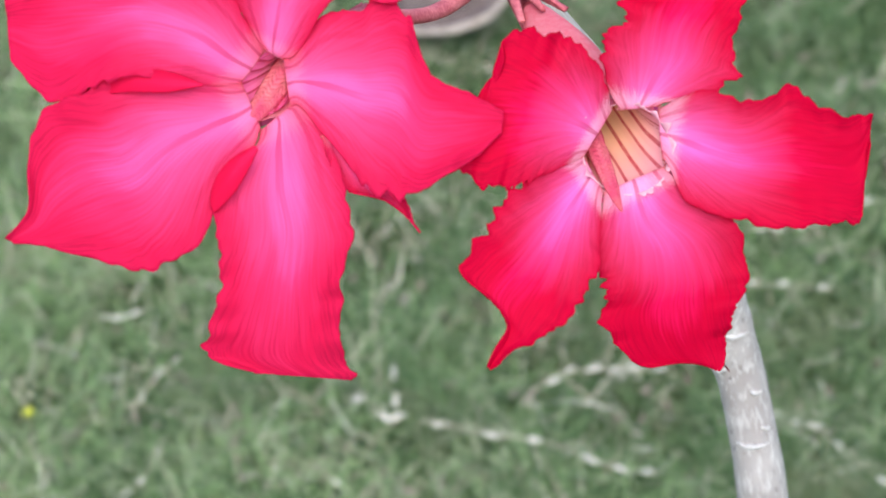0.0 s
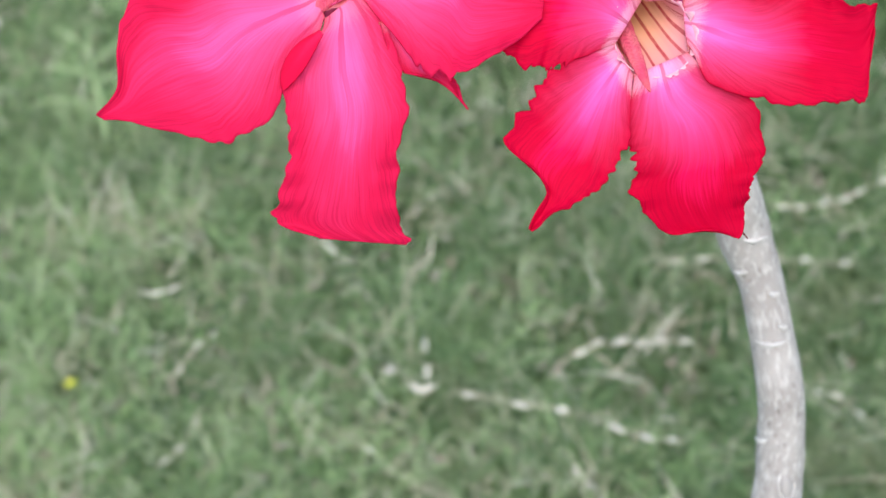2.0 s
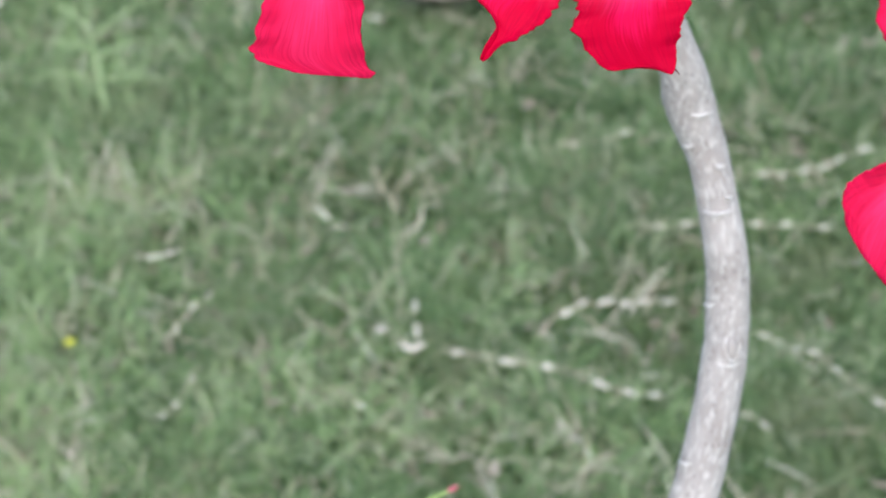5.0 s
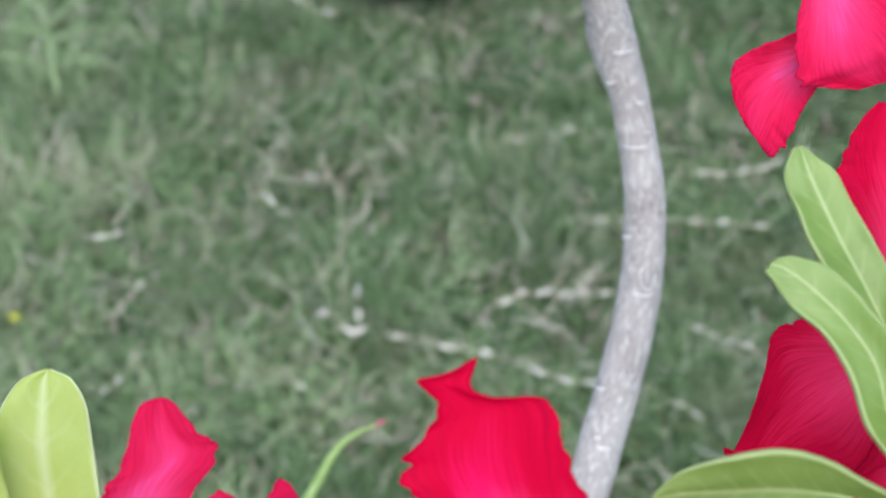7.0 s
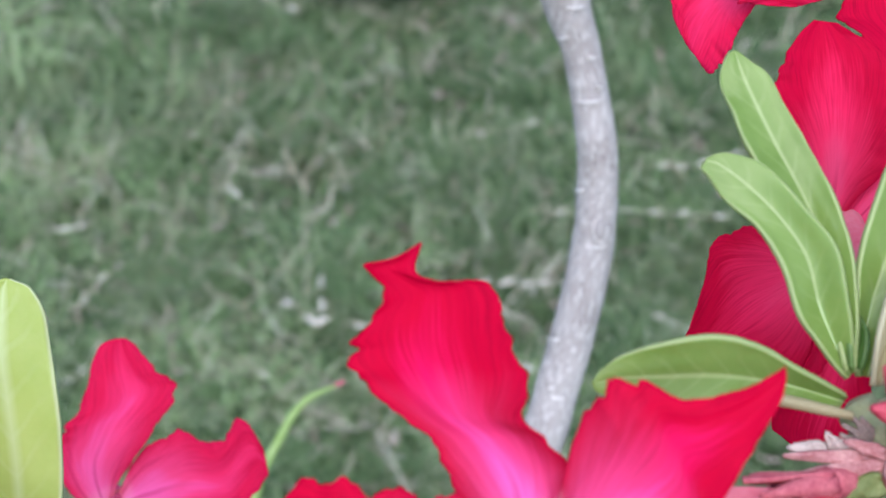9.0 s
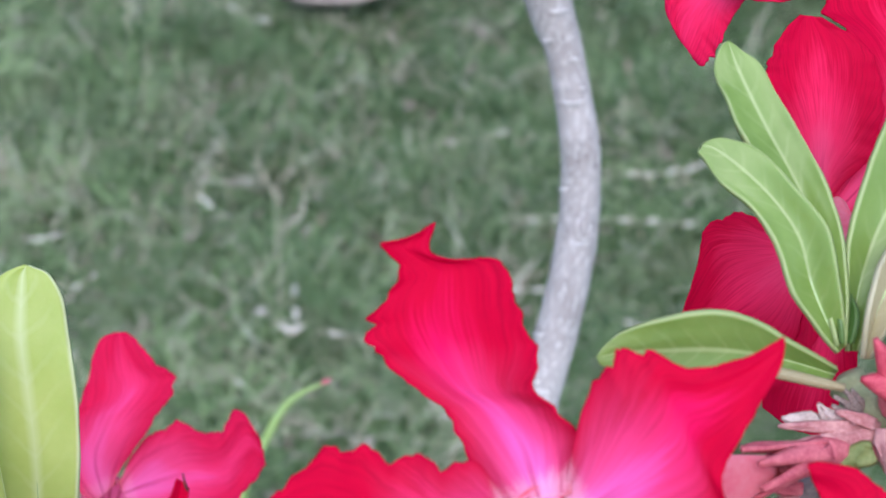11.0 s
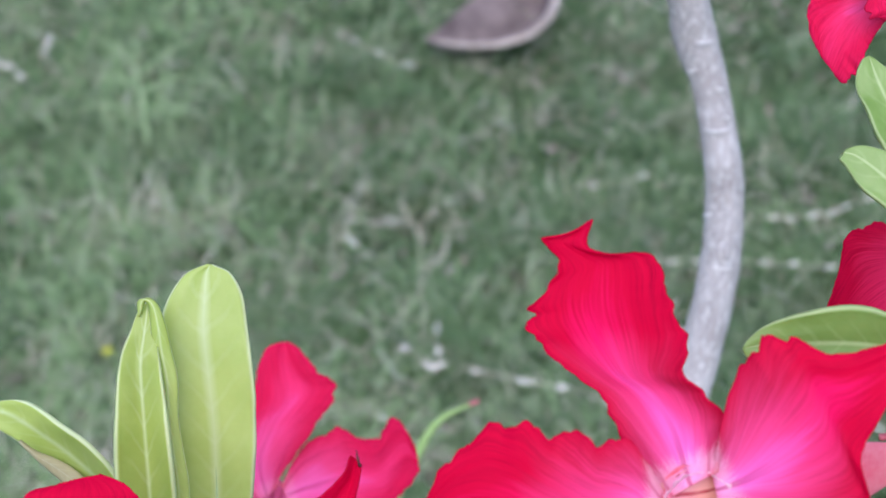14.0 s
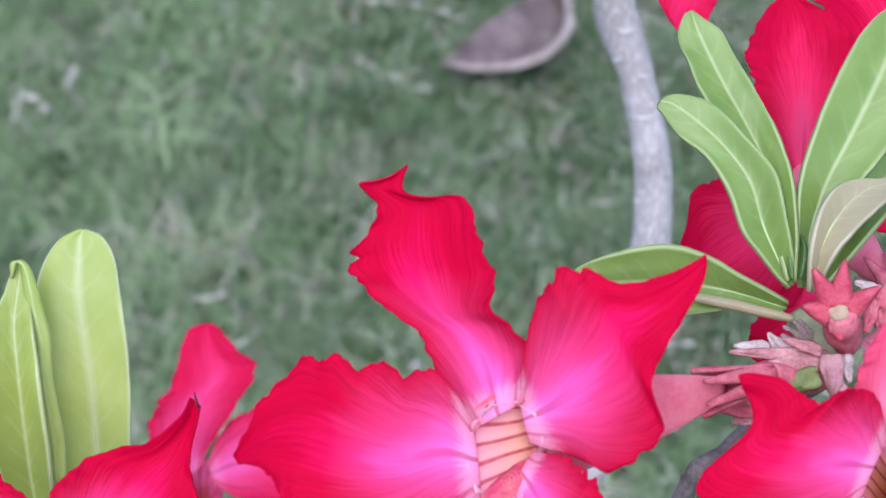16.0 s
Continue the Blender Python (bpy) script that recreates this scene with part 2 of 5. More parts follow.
THROAT = {  # inside of the trumpet
    # last stop of each: shade deep in the tube, painted as colour
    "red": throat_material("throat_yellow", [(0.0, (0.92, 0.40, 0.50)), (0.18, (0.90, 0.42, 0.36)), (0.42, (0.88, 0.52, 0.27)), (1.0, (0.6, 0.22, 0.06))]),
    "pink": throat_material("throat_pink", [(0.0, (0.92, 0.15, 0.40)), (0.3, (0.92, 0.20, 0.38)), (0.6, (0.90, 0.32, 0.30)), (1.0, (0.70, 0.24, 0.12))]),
}
THROAT["crimson"] = THROAT["pink"]
CORONA = plain_material("corona", (0.90, 0.42, 0.56), (0.93, 0.66, 0.72), 500, 0.6, 0.4, through_amount=0.2)


def anther_material():
    """Downy anther cone: dark red hairs lying aslant on tan pink."""
    m = Mat("anther_down", 0.8, 0.15)
    uv, u, v = m.uv()
    wob = m.noise(m.stretch(uv, (14, 9, 1)), 1.0, 3)
    slant = m.math("ADD", m.math("MULTIPLY", v, 190.0), m.math("MULTIPLY", m.math("PINGPONG", u, 0.1), 110.0))
    hatch = m.ramp(m.math("SINE", m.math("MULTIPLY_ADD", wob, 16.0, slant)), [(0.1, (0, 0, 0)), (0.8, (1, 1, 1))])
    ground = m.ramp(m.noise(m.obj(), 300, 3), [(0.35, (0.80, 0.10, 0.20)), (0.65, (0.86, 0.24, 0.26))])
    m.color(m.mix(m.math("MULTIPLY", hatch, m.math("MULTIPLY_ADD", wob, 0.9, 0.0), clamp=True), ground, (0.50, 0.02, 0.06)))
    m.bump(hatch, 0.6, 0.0008)
    m.thin((0.85, 0.25, 0.26), 0.2)
    return m.m


STAMEN = anther_material()
CALYX = plain_material("calyx", (0.50, 0.075, 0.12), (0.78, 0.24, 0.27), 260, 0.6, 0.4, through_amount=0.15)
TUBE = plain_material("corolla_tube", (0.88, 0.19, 0.27), (0.92, 0.32, 0.39), 200, 0.55, 0.3, through_amount=0.4)
LEAF = {
    "pale": leaf_material("leaf_pale", (0.40, 0.52, 0.09), (0.56, 0.66, 0.20), (0.72, 0.80, 0.46), 0.36, 0.27, 0.19, 0.95),
    "olive": leaf_material("leaf_olive", (0.30, 0.40, 0.05), (0.46, 0.56, 0.13), (0.70, 0.78, 0.42), 0.34, 0.35, 0.14),
    "green": leaf_material("leaf_green", (0.178, 0.300, 0.052), (0.305, 0.445, 0.120), (0.58, 0.68, 0.32), 0.30, 0.22, 0.11, 0.55),
    "bud": leaf_material("leaf_bud", (0.045, 0.12, 0.018), (0.10, 0.20, 0.045), (0.16, 0.28, 0.08), 0.25, 0.1),
    "under": leaf_material("leaf_underside", (0.44, 0.38, 0.21), (0.52, 0.48, 0.28), (0.60, 0.58, 0.38), 0.3),
}
BARK = bark_material()
TWIG = plain_material("twig_bark", (0.11, 0.092, 0.088), (0.30, 0.255, 0.24), 170, 0.8, 0.8)
SCAR = plain_material("leaf_scar", (0.56, 0.525, 0.49), (0.80, 0.77, 0.73), 500, 0.7, 0.6)
HUSK = plain_material("dry_bract", (0.15, 0.11, 0.10), (0.45, 0.37, 0.33), 300, 0.8, 0.6)
SHOOT = plain_material("green_shoot", (0.22, 0.26, 0.13), (0.36, 0.38, 0.22), 220, 0.6, 0.5)
BLADE = grass_material("grass_blade", [(0.0, (0.030, 0.066, 0.022)), (0.35, (0.066, 0.132, 0.044)), (0.65, (0.125, 0.225, 0.086)), (0.86, (0.31, 0.43, 0.21)), (0.94, (0.50, 0.56, 0.36)), (1.0, (0.74, 0.70, 0.56))])
LIGHT = grass_material("light_blade", [(0.0, (0.22, 0.37, 0.14)), (0.6, (0.38, 0.54, 0.24)), (0.9, (0.52, 0.63, 0.36)), (1.0, (0.70, 0.66, 0.52))], 0.5, 0.35, 0.6)
STRAW = grass_material("straw", [(0.0, (0.32, 0.26, 0.19)), (0.5, (0.55, 0.48, 0.36)), (0.85, (0.70, 0.63, 0.50)), (1.0, (0.88, 0.83, 0.72))], 0.6, 0.15, 0.25)
LITTER = grass_material("leaf_crumbs", [(0.0, (0.13, 0.095, 0.075)), (0.5, (0.27, 0.21, 0.17)), (1.0, (0.46, 0.39, 0.34))], 0.7, 0.1, 0.1)
SEED = plain_material("seed_head", (0.58, 0.52, 0.43), (0.88, 0.83, 0.73), 400, 0.7, 0.6)
SOIL = plain_material("thatch", (0.03, 0.052, 0.022), (0.09, 0.13, 0.055), 30, 0.9, 0.8, 9.0)
DRIED = plain_material("dried_petal", (0.07, 0.012, 0.018), (0.20, 0.05, 0.05), 400, 0.7, 0.4)
DEAD = plain_material("dead_leaf", (0.065, 0.046, 0.042), (0.21, 0.160, 0.148), 45, 0.6, 0.5, 7.0)
DEAD_RIM = plain_material("dead_leaf_edge", (0.28, 0.225, 0.19), (0.50, 0.42, 0.36), 80, 0.7, 0.4)
SPRIG = plain_material("sprig", (0.30, 0.46, 0.12), (0.46, 0.62, 0.24), 150, 0.45, 0.2, through_amount=0.2)
WEED = plain_material("weed_blade", (0.29, 0.42, 0.19), (0.48, 0.59, 0.33), 60, 0.5, 0.3, through_amount=0.3)
YELLOW = plain_material("yellow_petal", (0.58, 0.60, 0.04), (0.76, 0.78, 0.10), 300, 0.5, 0.2, through_amount=0.3)


# ---- mesh helpers ----
def mesh_of(name, verts, faces, uvs=None, smooth=True):
    me = bpy.data.meshes.new(name)
    me.from_pydata([tuple(v) for v in verts], [], faces)
    if uvs is not None:
        layer = me.uv_layers.new(name="UVMap")
        idx = np.empty(len(me.loops), dtype=np.int32)
        me.loops.foreach_get("vertex_index", idx)
        layer.data.foreach_set("uv", np.asarray(uvs, dtype=np.float32)[idx].ravel())
    me.polygons.foreach_set("use_smooth", [smooth] * len(me.polygons))
    me.update()
    return me


def part(name, me, material, parent, label="", thick=0.0):
    """Links a mesh as one object under a thing or under a part."""
    me.materials.append(material)
    ob = new(name, me)
    ob.parent = parent
    if thick:
        mod = ob.modifiers.new("thickness", "SOLIDIFY")
        mod.thickness, mod.offset = thick, 0.0
    if label:
        tagged(ob, label)
    return ob


def glide(rows, n):
    """Smooth rows of numbers, n steps along them (Catmull-Rom)."""
    a = np.array(rows, dtype=float)
    p = np.vstack([2 * a[0] - a[1], a, 2 * a[-1] - a[-2]])
    res = []
    for s in np.linspace(0, len(a) - 1 - 1e-9, n):
        i, f = int(s), s - int(s)
        p0, p1, p2, p3 = p[i:i + 4]
        res.append(0.5 * (2 * p1 + (p2 - p0) * f + (2 * p0 - 5 * p1 + 4 * p2 - p3) * f * f + (3 * p1 - p0 - 3 * p2 + p3) * f ** 3))
    return np.array(res)


def wob(x, y, z=0.0):
    return noise.noise((x, y, z))


def sheet(rows, n, m, shape, seed, frill=0.0, cut=0.0, inner=0, blunt=False):
    """A lofted blade: rows are x, y, z, half width, direction of the cross line and its rise, in cm.
    shape(s, v) lifts it; frill waves its margins; cut notches them. The first inner rows line a throat."""
    a = np.array(rows, dtype=float)
    a[:, 4] = np.degrees(np.unwrap(np.radians(a[:, 4])))
    g = glide(a, n)
    at = np.linspace(0, len(a) - 1, n)
    gone = np.concatenate([[0], np.cumsum(np.linalg.norm(np.diff(g[:, :3], axis=0), axis=1))])
    start = np.interp(inner, at, gone)
    low = 0.12 if inner else 0.0
    verts, uvs, faces = [], [], []
    for i in range(n):
        s = low * at[i] / inner if at[i] < inner else low + (1 - low) * (gone[i] - start) / (gone[-1] - start)
        x, y, z, hw, ang, dh = g[i]
        c, d = math.cos(radians(ang)), math.sin(radians(ang))
        if blunt and s > 0.965:
            hw *= math.sqrt(max(0.0, 1 - ((s - 0.965) / 0.036) ** 2.2))
        hw = max(hw, 0.015)
        grow = min(1.0, max(0.0, (s - low) * 3)) * min(1.0, hw / 0.4)
        for j in range(m):
            v = 2 * j / (m - 1) - 1
            side = 1 if v > 0 else -1
            e = abs(v) ** 3
            ragged = 0.42 + 1.4 * max(0.0, wob(s * 3.1, seed + 1, side * 3) + 0.15)
            k = 1 + cut * e * grow * (0.6 * wob(s * 10, seed, side) + ragged * (1.2 * wob(s * 23, seed + 5, side) + 0.45 * wob(s * 52, seed + 2, side)))
            lift = shape(s, v) + frill * grow * e * (wob(s * 6.5, seed + 9, side * 2) * 0.16 + 0.12 * wob(s * 17, seed + 4, side * 2))
            lift += frill * (0.013 * wob(s * 1.6, v * 9, seed + 3) + 0.007 * wob(s * 2.2, v * 19, seed + 7) + 0.10 * wob(s * 2.6, v * 1.8, seed + 6)) * grow
            verts.append(((x + c * hw * v * k) / 100, (y + d * hw * v * k) / 100, (z + dh * v + lift) / 100))
            uvs.append((j / (m - 1), s))
    for i in range(n - 1):
        for j in range(m - 1):
            q = i * m + j
            faces.append((q, q + 1, q + m + 1, q + m))
    return verts, faces, uvs


def sweep(points, radii, n=24, k=12, rough=0.0, seed=0.0, cap=True):
    """A round tube along points (metres) with the given radii."""
    g = glide([(*p, r) for p, r in zip(points, radii)], n)
    verts, faces, uvs = [], [], []
    up = Vector((0.31, 0.2, 0.93))
    for i in range(n):
        c = Vector(g[i][:3])
        t = (Vector(g[min(i + 1, n - 1)][:3]) - Vector(g[max(i - 1, 0)][:3])).normalized()
        a = t.cross(up).normalized()
        b = t.cross(a)
        for j in range(k):
            w = 2 * math.pi * j / k
            r = g[i][3] * (1 + rough * wob(math.cos(w) * 1.3 + seed, math.sin(w) * 1.3, i * 0.35))
            verts.append(c + (a * math.cos(w) + b * math.sin(w)) * r)
            uvs.append((j / k, i / (n - 1)))
    for i in range(n - 1):
        for j in range(k):
            faces.append((i * k + j, i * k + (j + 1) % k, (i + 1) * k + (j + 1) % k, (i + 1) * k + j))
    if cap:
        faces.append(tuple(range(k))[::-1])
        faces.append(tuple((n - 1) * k + j for j in range(k)))
    return verts, faces, uvs


# ---- ground ----
def ground_sheet():
    bm = bmesh.new()
    bmesh.ops.create_grid(bm, x_segments=80, y_segments=80, size=1.2)
    for v in bm.verts:
        v.co.x, v.co.y = v.co.x, v.co.y + 1.2
        far = max(abs(v.co.x), abs(v.co.y - 1.2))
        v.co.z = 0.006 * wob(v.co.x * 7, v.co.y * 7) if far < 1.15 else 0.0
        if far > 1.19:
            v.co.x, v.co.y = v.co.x * 500, (v.co.y - 1.2) * 500 + 1.2
    me = bpy.data.meshes.new("ground")
    bm.to_mesh(me)
    bm.free()
    me.polygons.foreach_set("use_smooth", [True] * len(me.polygons))
    me.materials.append(SOIL)
    return tagged(new("ground", me), "dark mossy soil with thatch under the lawn", "ground", kind="structure")


ground_sheet()


def blades(name, count, region, length, width, lean, material, label, seed, base=0.0, hole=None, soft=0.0, gaps=(-0.5, 0.3)):
    """Many single blades in one mesh: four cross lines each, bent over."""
    rng = np.random.default_rng(seed)
    x = rng.uniform(region[0], region[1], count)
    y = rng.uniform(region[2], region[3], count)
    clump = np.array([wob(a * 9, b * 9, seed) + 0.6 * wob(a * 26, b * 26, seed + 2) for a, b in zip(x, y)])
    keep = clump > rng.uniform(*gaps, count)
    if soft:
        inside = np.minimum(np.minimum(x - region[0], region[1] - x), np.minimum(y - region[2], region[3] - y))
        keep &= inside > soft * rng.uniform(0, 1, count) ** 0.7
    if hole:
        keep &= (x < hole[0]) | (x > hole[1]) | (y < hole[2]) | (y > hole[3])
    x, y, clump = x[keep], y[keep], clump[keep]
    n = len(x)
    ln = rng.uniform(*length, n) * (1 + 0.45 * clump)
    wd = rng.uniform(*width, n) * 0.5
    az = rng.uniform(0, 2 * np.pi, n)
    tilt = rng.uniform(*lean, n)
    bend = rng.uniform(0.1, 0.9, n)
    tw = az + np.pi / 2 + rng.uniform(-0.9, 0.9, n)
    verts = np.zeros((n, 8, 3), dtype=np.float32)
    px, py, pz = x.copy(), y.copy(), np.full(n, base) + rng.uniform(0, 0.012, n)
    for i, s in enumerate((0.0, 0.33, 0.68, 1.0)):
        w = wd * (1.0, 0.95, 0.7, 0.08)[i]
        verts[:, 2 * i] = np.stack([px - np.cos(tw) * w, py - np.sin(tw) * w, pz], 1)
        verts[:, 2 * i + 1] = np.stack([px + np.cos(tw) * w, py + np.sin(tw) * w, pz], 1)
        step = ln * 0.34
        a = tilt + bend * s
        px, py, pz = px + np.cos(az) * np.sin(a) * step, py + np.sin(az) * np.sin(a) * step, np.maximum(pz + np.cos(a) * step, 0.004)
    f = np.array([(0, 1, 3, 2), (2, 3, 5, 4), (4, 5, 7, 6)])
    faces = (np.arange(n)[:, None, None] * 8 + f[None]).reshape(-1, 4)
    me = bpy.data.meshes.new(name)
    me.from_pydata(verts.reshape(-1, 3).tolist(), [], faces.tolist())
    me.update()
    me.materials.append(material)
    return tagged(new(name, me), label, "grass", kind="stuff")


LAWN = (-0.58, 0.52, 0.76, 1.78)
blades("lawn_grass", 150000, LAWN, (0.010, 0.026), (0.0008, 0.0018), (0.3, 1.5), BLADE, "short green lawn grass with scattered dry blades", 11)
blades("lawn_grass", 150000, LAWN, (0.016, 0.042), (0.0008, 0.0019), (0.5, 1.5), BLADE, "longer lawn grass lying over in loose tufts", 14, 0.006, None, 0.0, (-0.15, 0.35))
blades("long_grass", 26000, (-0.95, 0.10, 0.60, 2.0), (0.018, 0.050), (0.0008, 0.0018), (0.5, 1.5), LIGHT, "longer yellow-green blades standing out of the lawn", 21, 0.012, None, 0.35, (-0.1, 0.3))
blades("long_grass", 12000, (-0.60, 0.55, 0.62, 1.40), (0.016, 0.042), (0.0008, 0.0017), (0.5, 1.5), LIGHT, "loose patch of lighter green blades in the lawn", 22, 0.012, None, 0.25, (-0.1, 0.3))
blades("long_grass", 22000, (-0.85, -0.06, 1.00, 1.90), (0.016, 0.046), (0.0008, 0.0018), (0.5, 1.5), LIGHT, "fresh light green patch of lawn", 23, 0.012, None, 0.25, (-0.3, 0.3))
blades("long_grass", 6000, (-0.50, 0.02, 0.76, 1.06), (0.016, 0.046), (0.0008, 0.0019), (0.5, 1.5), LIGHT, "loose pale blades at the lawn's near corner", 24, 0.012, None, 0.12, (-0.3, 0.3))
blades("dry_grass", 5000, (-0.85, 0.50, 0.55, 1.80), (0.008, 0.026), (0.0008, 0.0020), (0.8, 1.5), STRAW, "dry straw-coloured blades lying in the lawn", 12, 0.012, None, 0.3, (-1.0, 0.35))
blades("dry_grass", 6500, (-0.85, 0.50, 0.55, 1.80), (0.028, 0.060), (0.0008, 0.0016), (0.7, 1.4), STRAW, "long tan blades bent over in thin dry tufts", 17, 0.012, None, 0.3, (-0.4, 0.5))
blades("dry_grass", 2600, (-0.62, 0.00, 0.70, 1.12), (0.020, 0.050), (0.0008, 0.0018), (0.6, 1.4), STRAW, "pale dry tuft of grass at the lawn's near corner", 18, 0.012, None, 0.2, (-0.2, 0.4))
tagged(blades("leaf_litter", 1100, (-0.55, 0.50, 0.76, 1.80), (0.007, 0.016), (0.003, 0.007), (1.0, 1.5), LITTER, "crumbs of dry brown leaves caught in the lawn", 31, 0.012, None, 0.1, (-1.3, 0.2)), category="leaf litter")
blades("outer_lawn", 190000, (-3.2, 3.2, -2.0, 4.6), (0.03, 0.06), (0.003, 0.007), (0.3, 1.4), BLADE, "coarse green lawn reaching away round the shrub", 13, 0.0, LAWN, 1.3)


# ---- the plant ----
BASE = Vector((0.135, 0.33, 0.0))
plant = new("desert_rose")
plant.location = BASE
tagged(plant, "flowering desert rose shrub with crimson blooms and bare grey stems", "plant")


def on_plant(name, me, material, label="", thick=0.0, m=Matrix()):
    ob = part(name, me, material, plant, label, thick)
    ob.matrix_basis = Matrix.Translation(-BASE) @ m
    return ob


def branch(name, points, radii, label="", n=40, material=None, rough=0.12):
    v, f, uv = sweep(points, radii, n, 16, rough, points[0][0] * 50)
    return on_plant(name, mesh_of(name, v, f, uv), material or BARK, label)


def sepal(parent, at, way, length, width, material, seed, out):
    """A pointed, keeled sepal from a point along a direction (metres, in its parent's space)."""
    way = Vector(way).normalized()
    side = way.cross(out).normalized()
    lift = side.cross(way)
    verts, faces = [], []
    n, k = 9, 5
    for i in range(n):
        s = i / (n - 1)
        w = width * (1 - s) * (1 + 0.35 * s) + 0.0001
        for j in range(k):
            v = 2 * j / (k - 1) - 1
            verts.append(Vector(at) + way * length * s + side * w * v + lift * (width * (0.18 * (1 - v * v) + 0.22 * (1 - abs(v)) - 0.3 * s) + 0.16 * length * s * s * wob(seed, 1.0)))
    for i in range(n - 1):
        for j in range(k - 1):
            q = i * k + j
            faces.append((q, q + 1, q + k + 1, q + k))
    return part("sepal", mesh_of("sepal", verts, faces), material, parent, "", 0.0006)


count = [0]
ENDS = []


def flower(label, m, tone, rim, back, ruffle, ragged, petals, stamens):
    """A trumpet with five loose petals. Sizes in cm, on axes whose z looks out of the flower's face."""
    count[0] += 1
    seed = count[0] * 7.3
    # the funnel, lined inside and closed at its narrow end
    n, k = 24, 48
    rx, ry, ang = rim
    ca, sa = math.cos(radians(ang)), math.sin(radians(ang))

    def funnel(extra, drop):
        verts, faces, uvs = [], [], []
        for i in range(n):
            s = i / (n - 1)
            r = 1.05 - 0.25 * min(s / 0.2, 1) - 0.12 * s - 0.5 * max(0.0, (s - 0.6) / 0.4) ** 1.4
            for j in range(k):
                w = 2 * math.pi * j / k
                x, y = (rx * r + extra) * math.cos(w), (ry * r + extra) * math.sin(w)
                fold = 1 + 0.06 * math.cos(5 * w + 1) * (1 - s) + 0.02 * math.cos(15 * w) * (1 - s)
                verts.append((((x * ca - y * sa) * fold + back[0] * s ** 1.2) / 100, ((x * sa + y * ca) * fold + back[1] * s ** 1.2) / 100, (back[2] * s - drop) / 100))
                uvs.append((j / k, s))
        for i in range(n - 1):
            for j in range(k):
                faces.append((i * k + j, i * k + (j + 1) % k, (i + 1) * k + (j + 1) % k, (i + 1) * k + j))
        faces.append(tuple((n - 1) * k + j for j in range(k)))
        return mesh_of("funnel", verts, faces, uvs)

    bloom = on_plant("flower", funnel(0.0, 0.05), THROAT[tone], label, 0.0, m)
    part("corolla_tube", funnel(0.09, 0.06), TUBE, bloom, "salmon pink outside of the tube")
    # the fused collar under the petals, and the pale ragged ring at the mouth
    verts, faces, uvs = [], [], []
    for i in range(5):
        for j in range(k):
            w = 2 * math.pi * j / k
            r = 1.0 + 0.07 * i
            x, y = rx * r * math.cos(w), ry * r * math.sin(w)
            verts.append(((x * ca - y * sa) / 100, (x * sa + y * ca) / 100, (-0.06 - 0.10 * i) / 100))
            uvs.append((0.5 + 0.1 * math.cos(5 * w), 0.10 + 0.05 * i))
    for i in range(4):
        for j in range(k):
            faces.append((i * k + j, i * k + (j + 1) % k, (i + 1) * k + (j + 1) % k, (i + 1) * k + j))
    part("collar", mesh_of("collar", verts, faces, uvs), PETAL[tone], bloom)
    # ragged pale scales round the mouth
    if tone == "red":
        verts, faces = [], []
        k = 110
        for j in range(k):
            w = 2 * math.pi * j / k
            tooth = max(0.12, 0.35 + 1.2 * wob(w * 2.6, seed + 1) + 1.3 * wob(w * 8.5, seed + 2))
            for i in range(4):
                r = 0.97 + tooth * 0.035 * i
                x, y = rx * r * math.cos(w), ry * r * math.sin(w)
                verts.append(((x * ca - y * sa) / 100, (x * sa + y * ca) / 100, (0.03 + tooth * 0.05 * i) / 100))
        for j in range(k):
            for i in range(3):
                faces.append((j * 4 + i, j * 4 + i + 1, (j + 1) % k * 4 + i + 1, (j + 1) % k * 4 + i))
        part("corona", mesh_of("corona", verts, faces), CORONA, bloom, "pale ragged rim of the throat", 0.0001)
    # petals
    for i, (cup, shade, rows, *own) in enumerate(petals):
        first = rows[0]
        lean = min(1.0, 0.9 / max(0.01, math.hypot(back[0], back[1])))
        deep = [(first[0] * k + lean * back[0] * q, first[1] * k + lean * back[1] * q, first[2] * k - 1.6 * q - dz, first[3] * k * 1.12, first[4], 0)
                for k, q, dz in ((0.97, 0.0, 0.07),)]
        v, f, uv = sheet(rows if shade == "fold" else [*deep, *rows], 120, 41, lambda s, w: cup * w * w * min(1, 0.25 + 1.5 * s) * (1 - 0.7 * s), seed + i * 3.1, 0.12 if shade == "fold" else ruffle, own[0] if own else ragged, 0 if shade == "fold" else 1)
        name = "petal_fold" if shade == "fold" else "petal"
        part(name, mesh_of(name, v, f, uv), PETAL[shade], bloom, "", 0.00035)
    # the five anthers fused into one downy, five-ridged cone
    if stamens:
        g = glide([(*p, r) for p, r in stamens], 40)
        verts, faces, uvs = [], [], []
        k = 40
        for i in range(40):
            c = Vector(g[i][:3])
            t = (Vector(g[min(i + 1, 39)][:3]) - Vector(g[max(i - 1, 0)][:3])).normalized()
            q = t.cross(Vector((0.3, 0.2, 0.9))).normalized()
            o = t.cross(q)
            for j in range(k):
                w = 2 * math.pi * j / k
                r = g[i][3] * (0.86 + 0.16 * abs(math.cos(2.5 * w)) + 0.10 * wob(w * 6, i * 0.8, seed))
                verts.append((c + (q * math.cos(w) + o * math.sin(w)) * r) / 100)
                uvs.append((j / k, i / 39))
        for i in range(39):
            for j in range(k):
                faces.append((i * k + j, i * k + (j + 1) % k, (i + 1) * k + (j + 1) % k, (i + 1) * k + j))
        part("anther_cone", mesh_of("anther_cone", verts, faces, uvs), STAMEN, bloom, "downy pink cone of joined anthers")
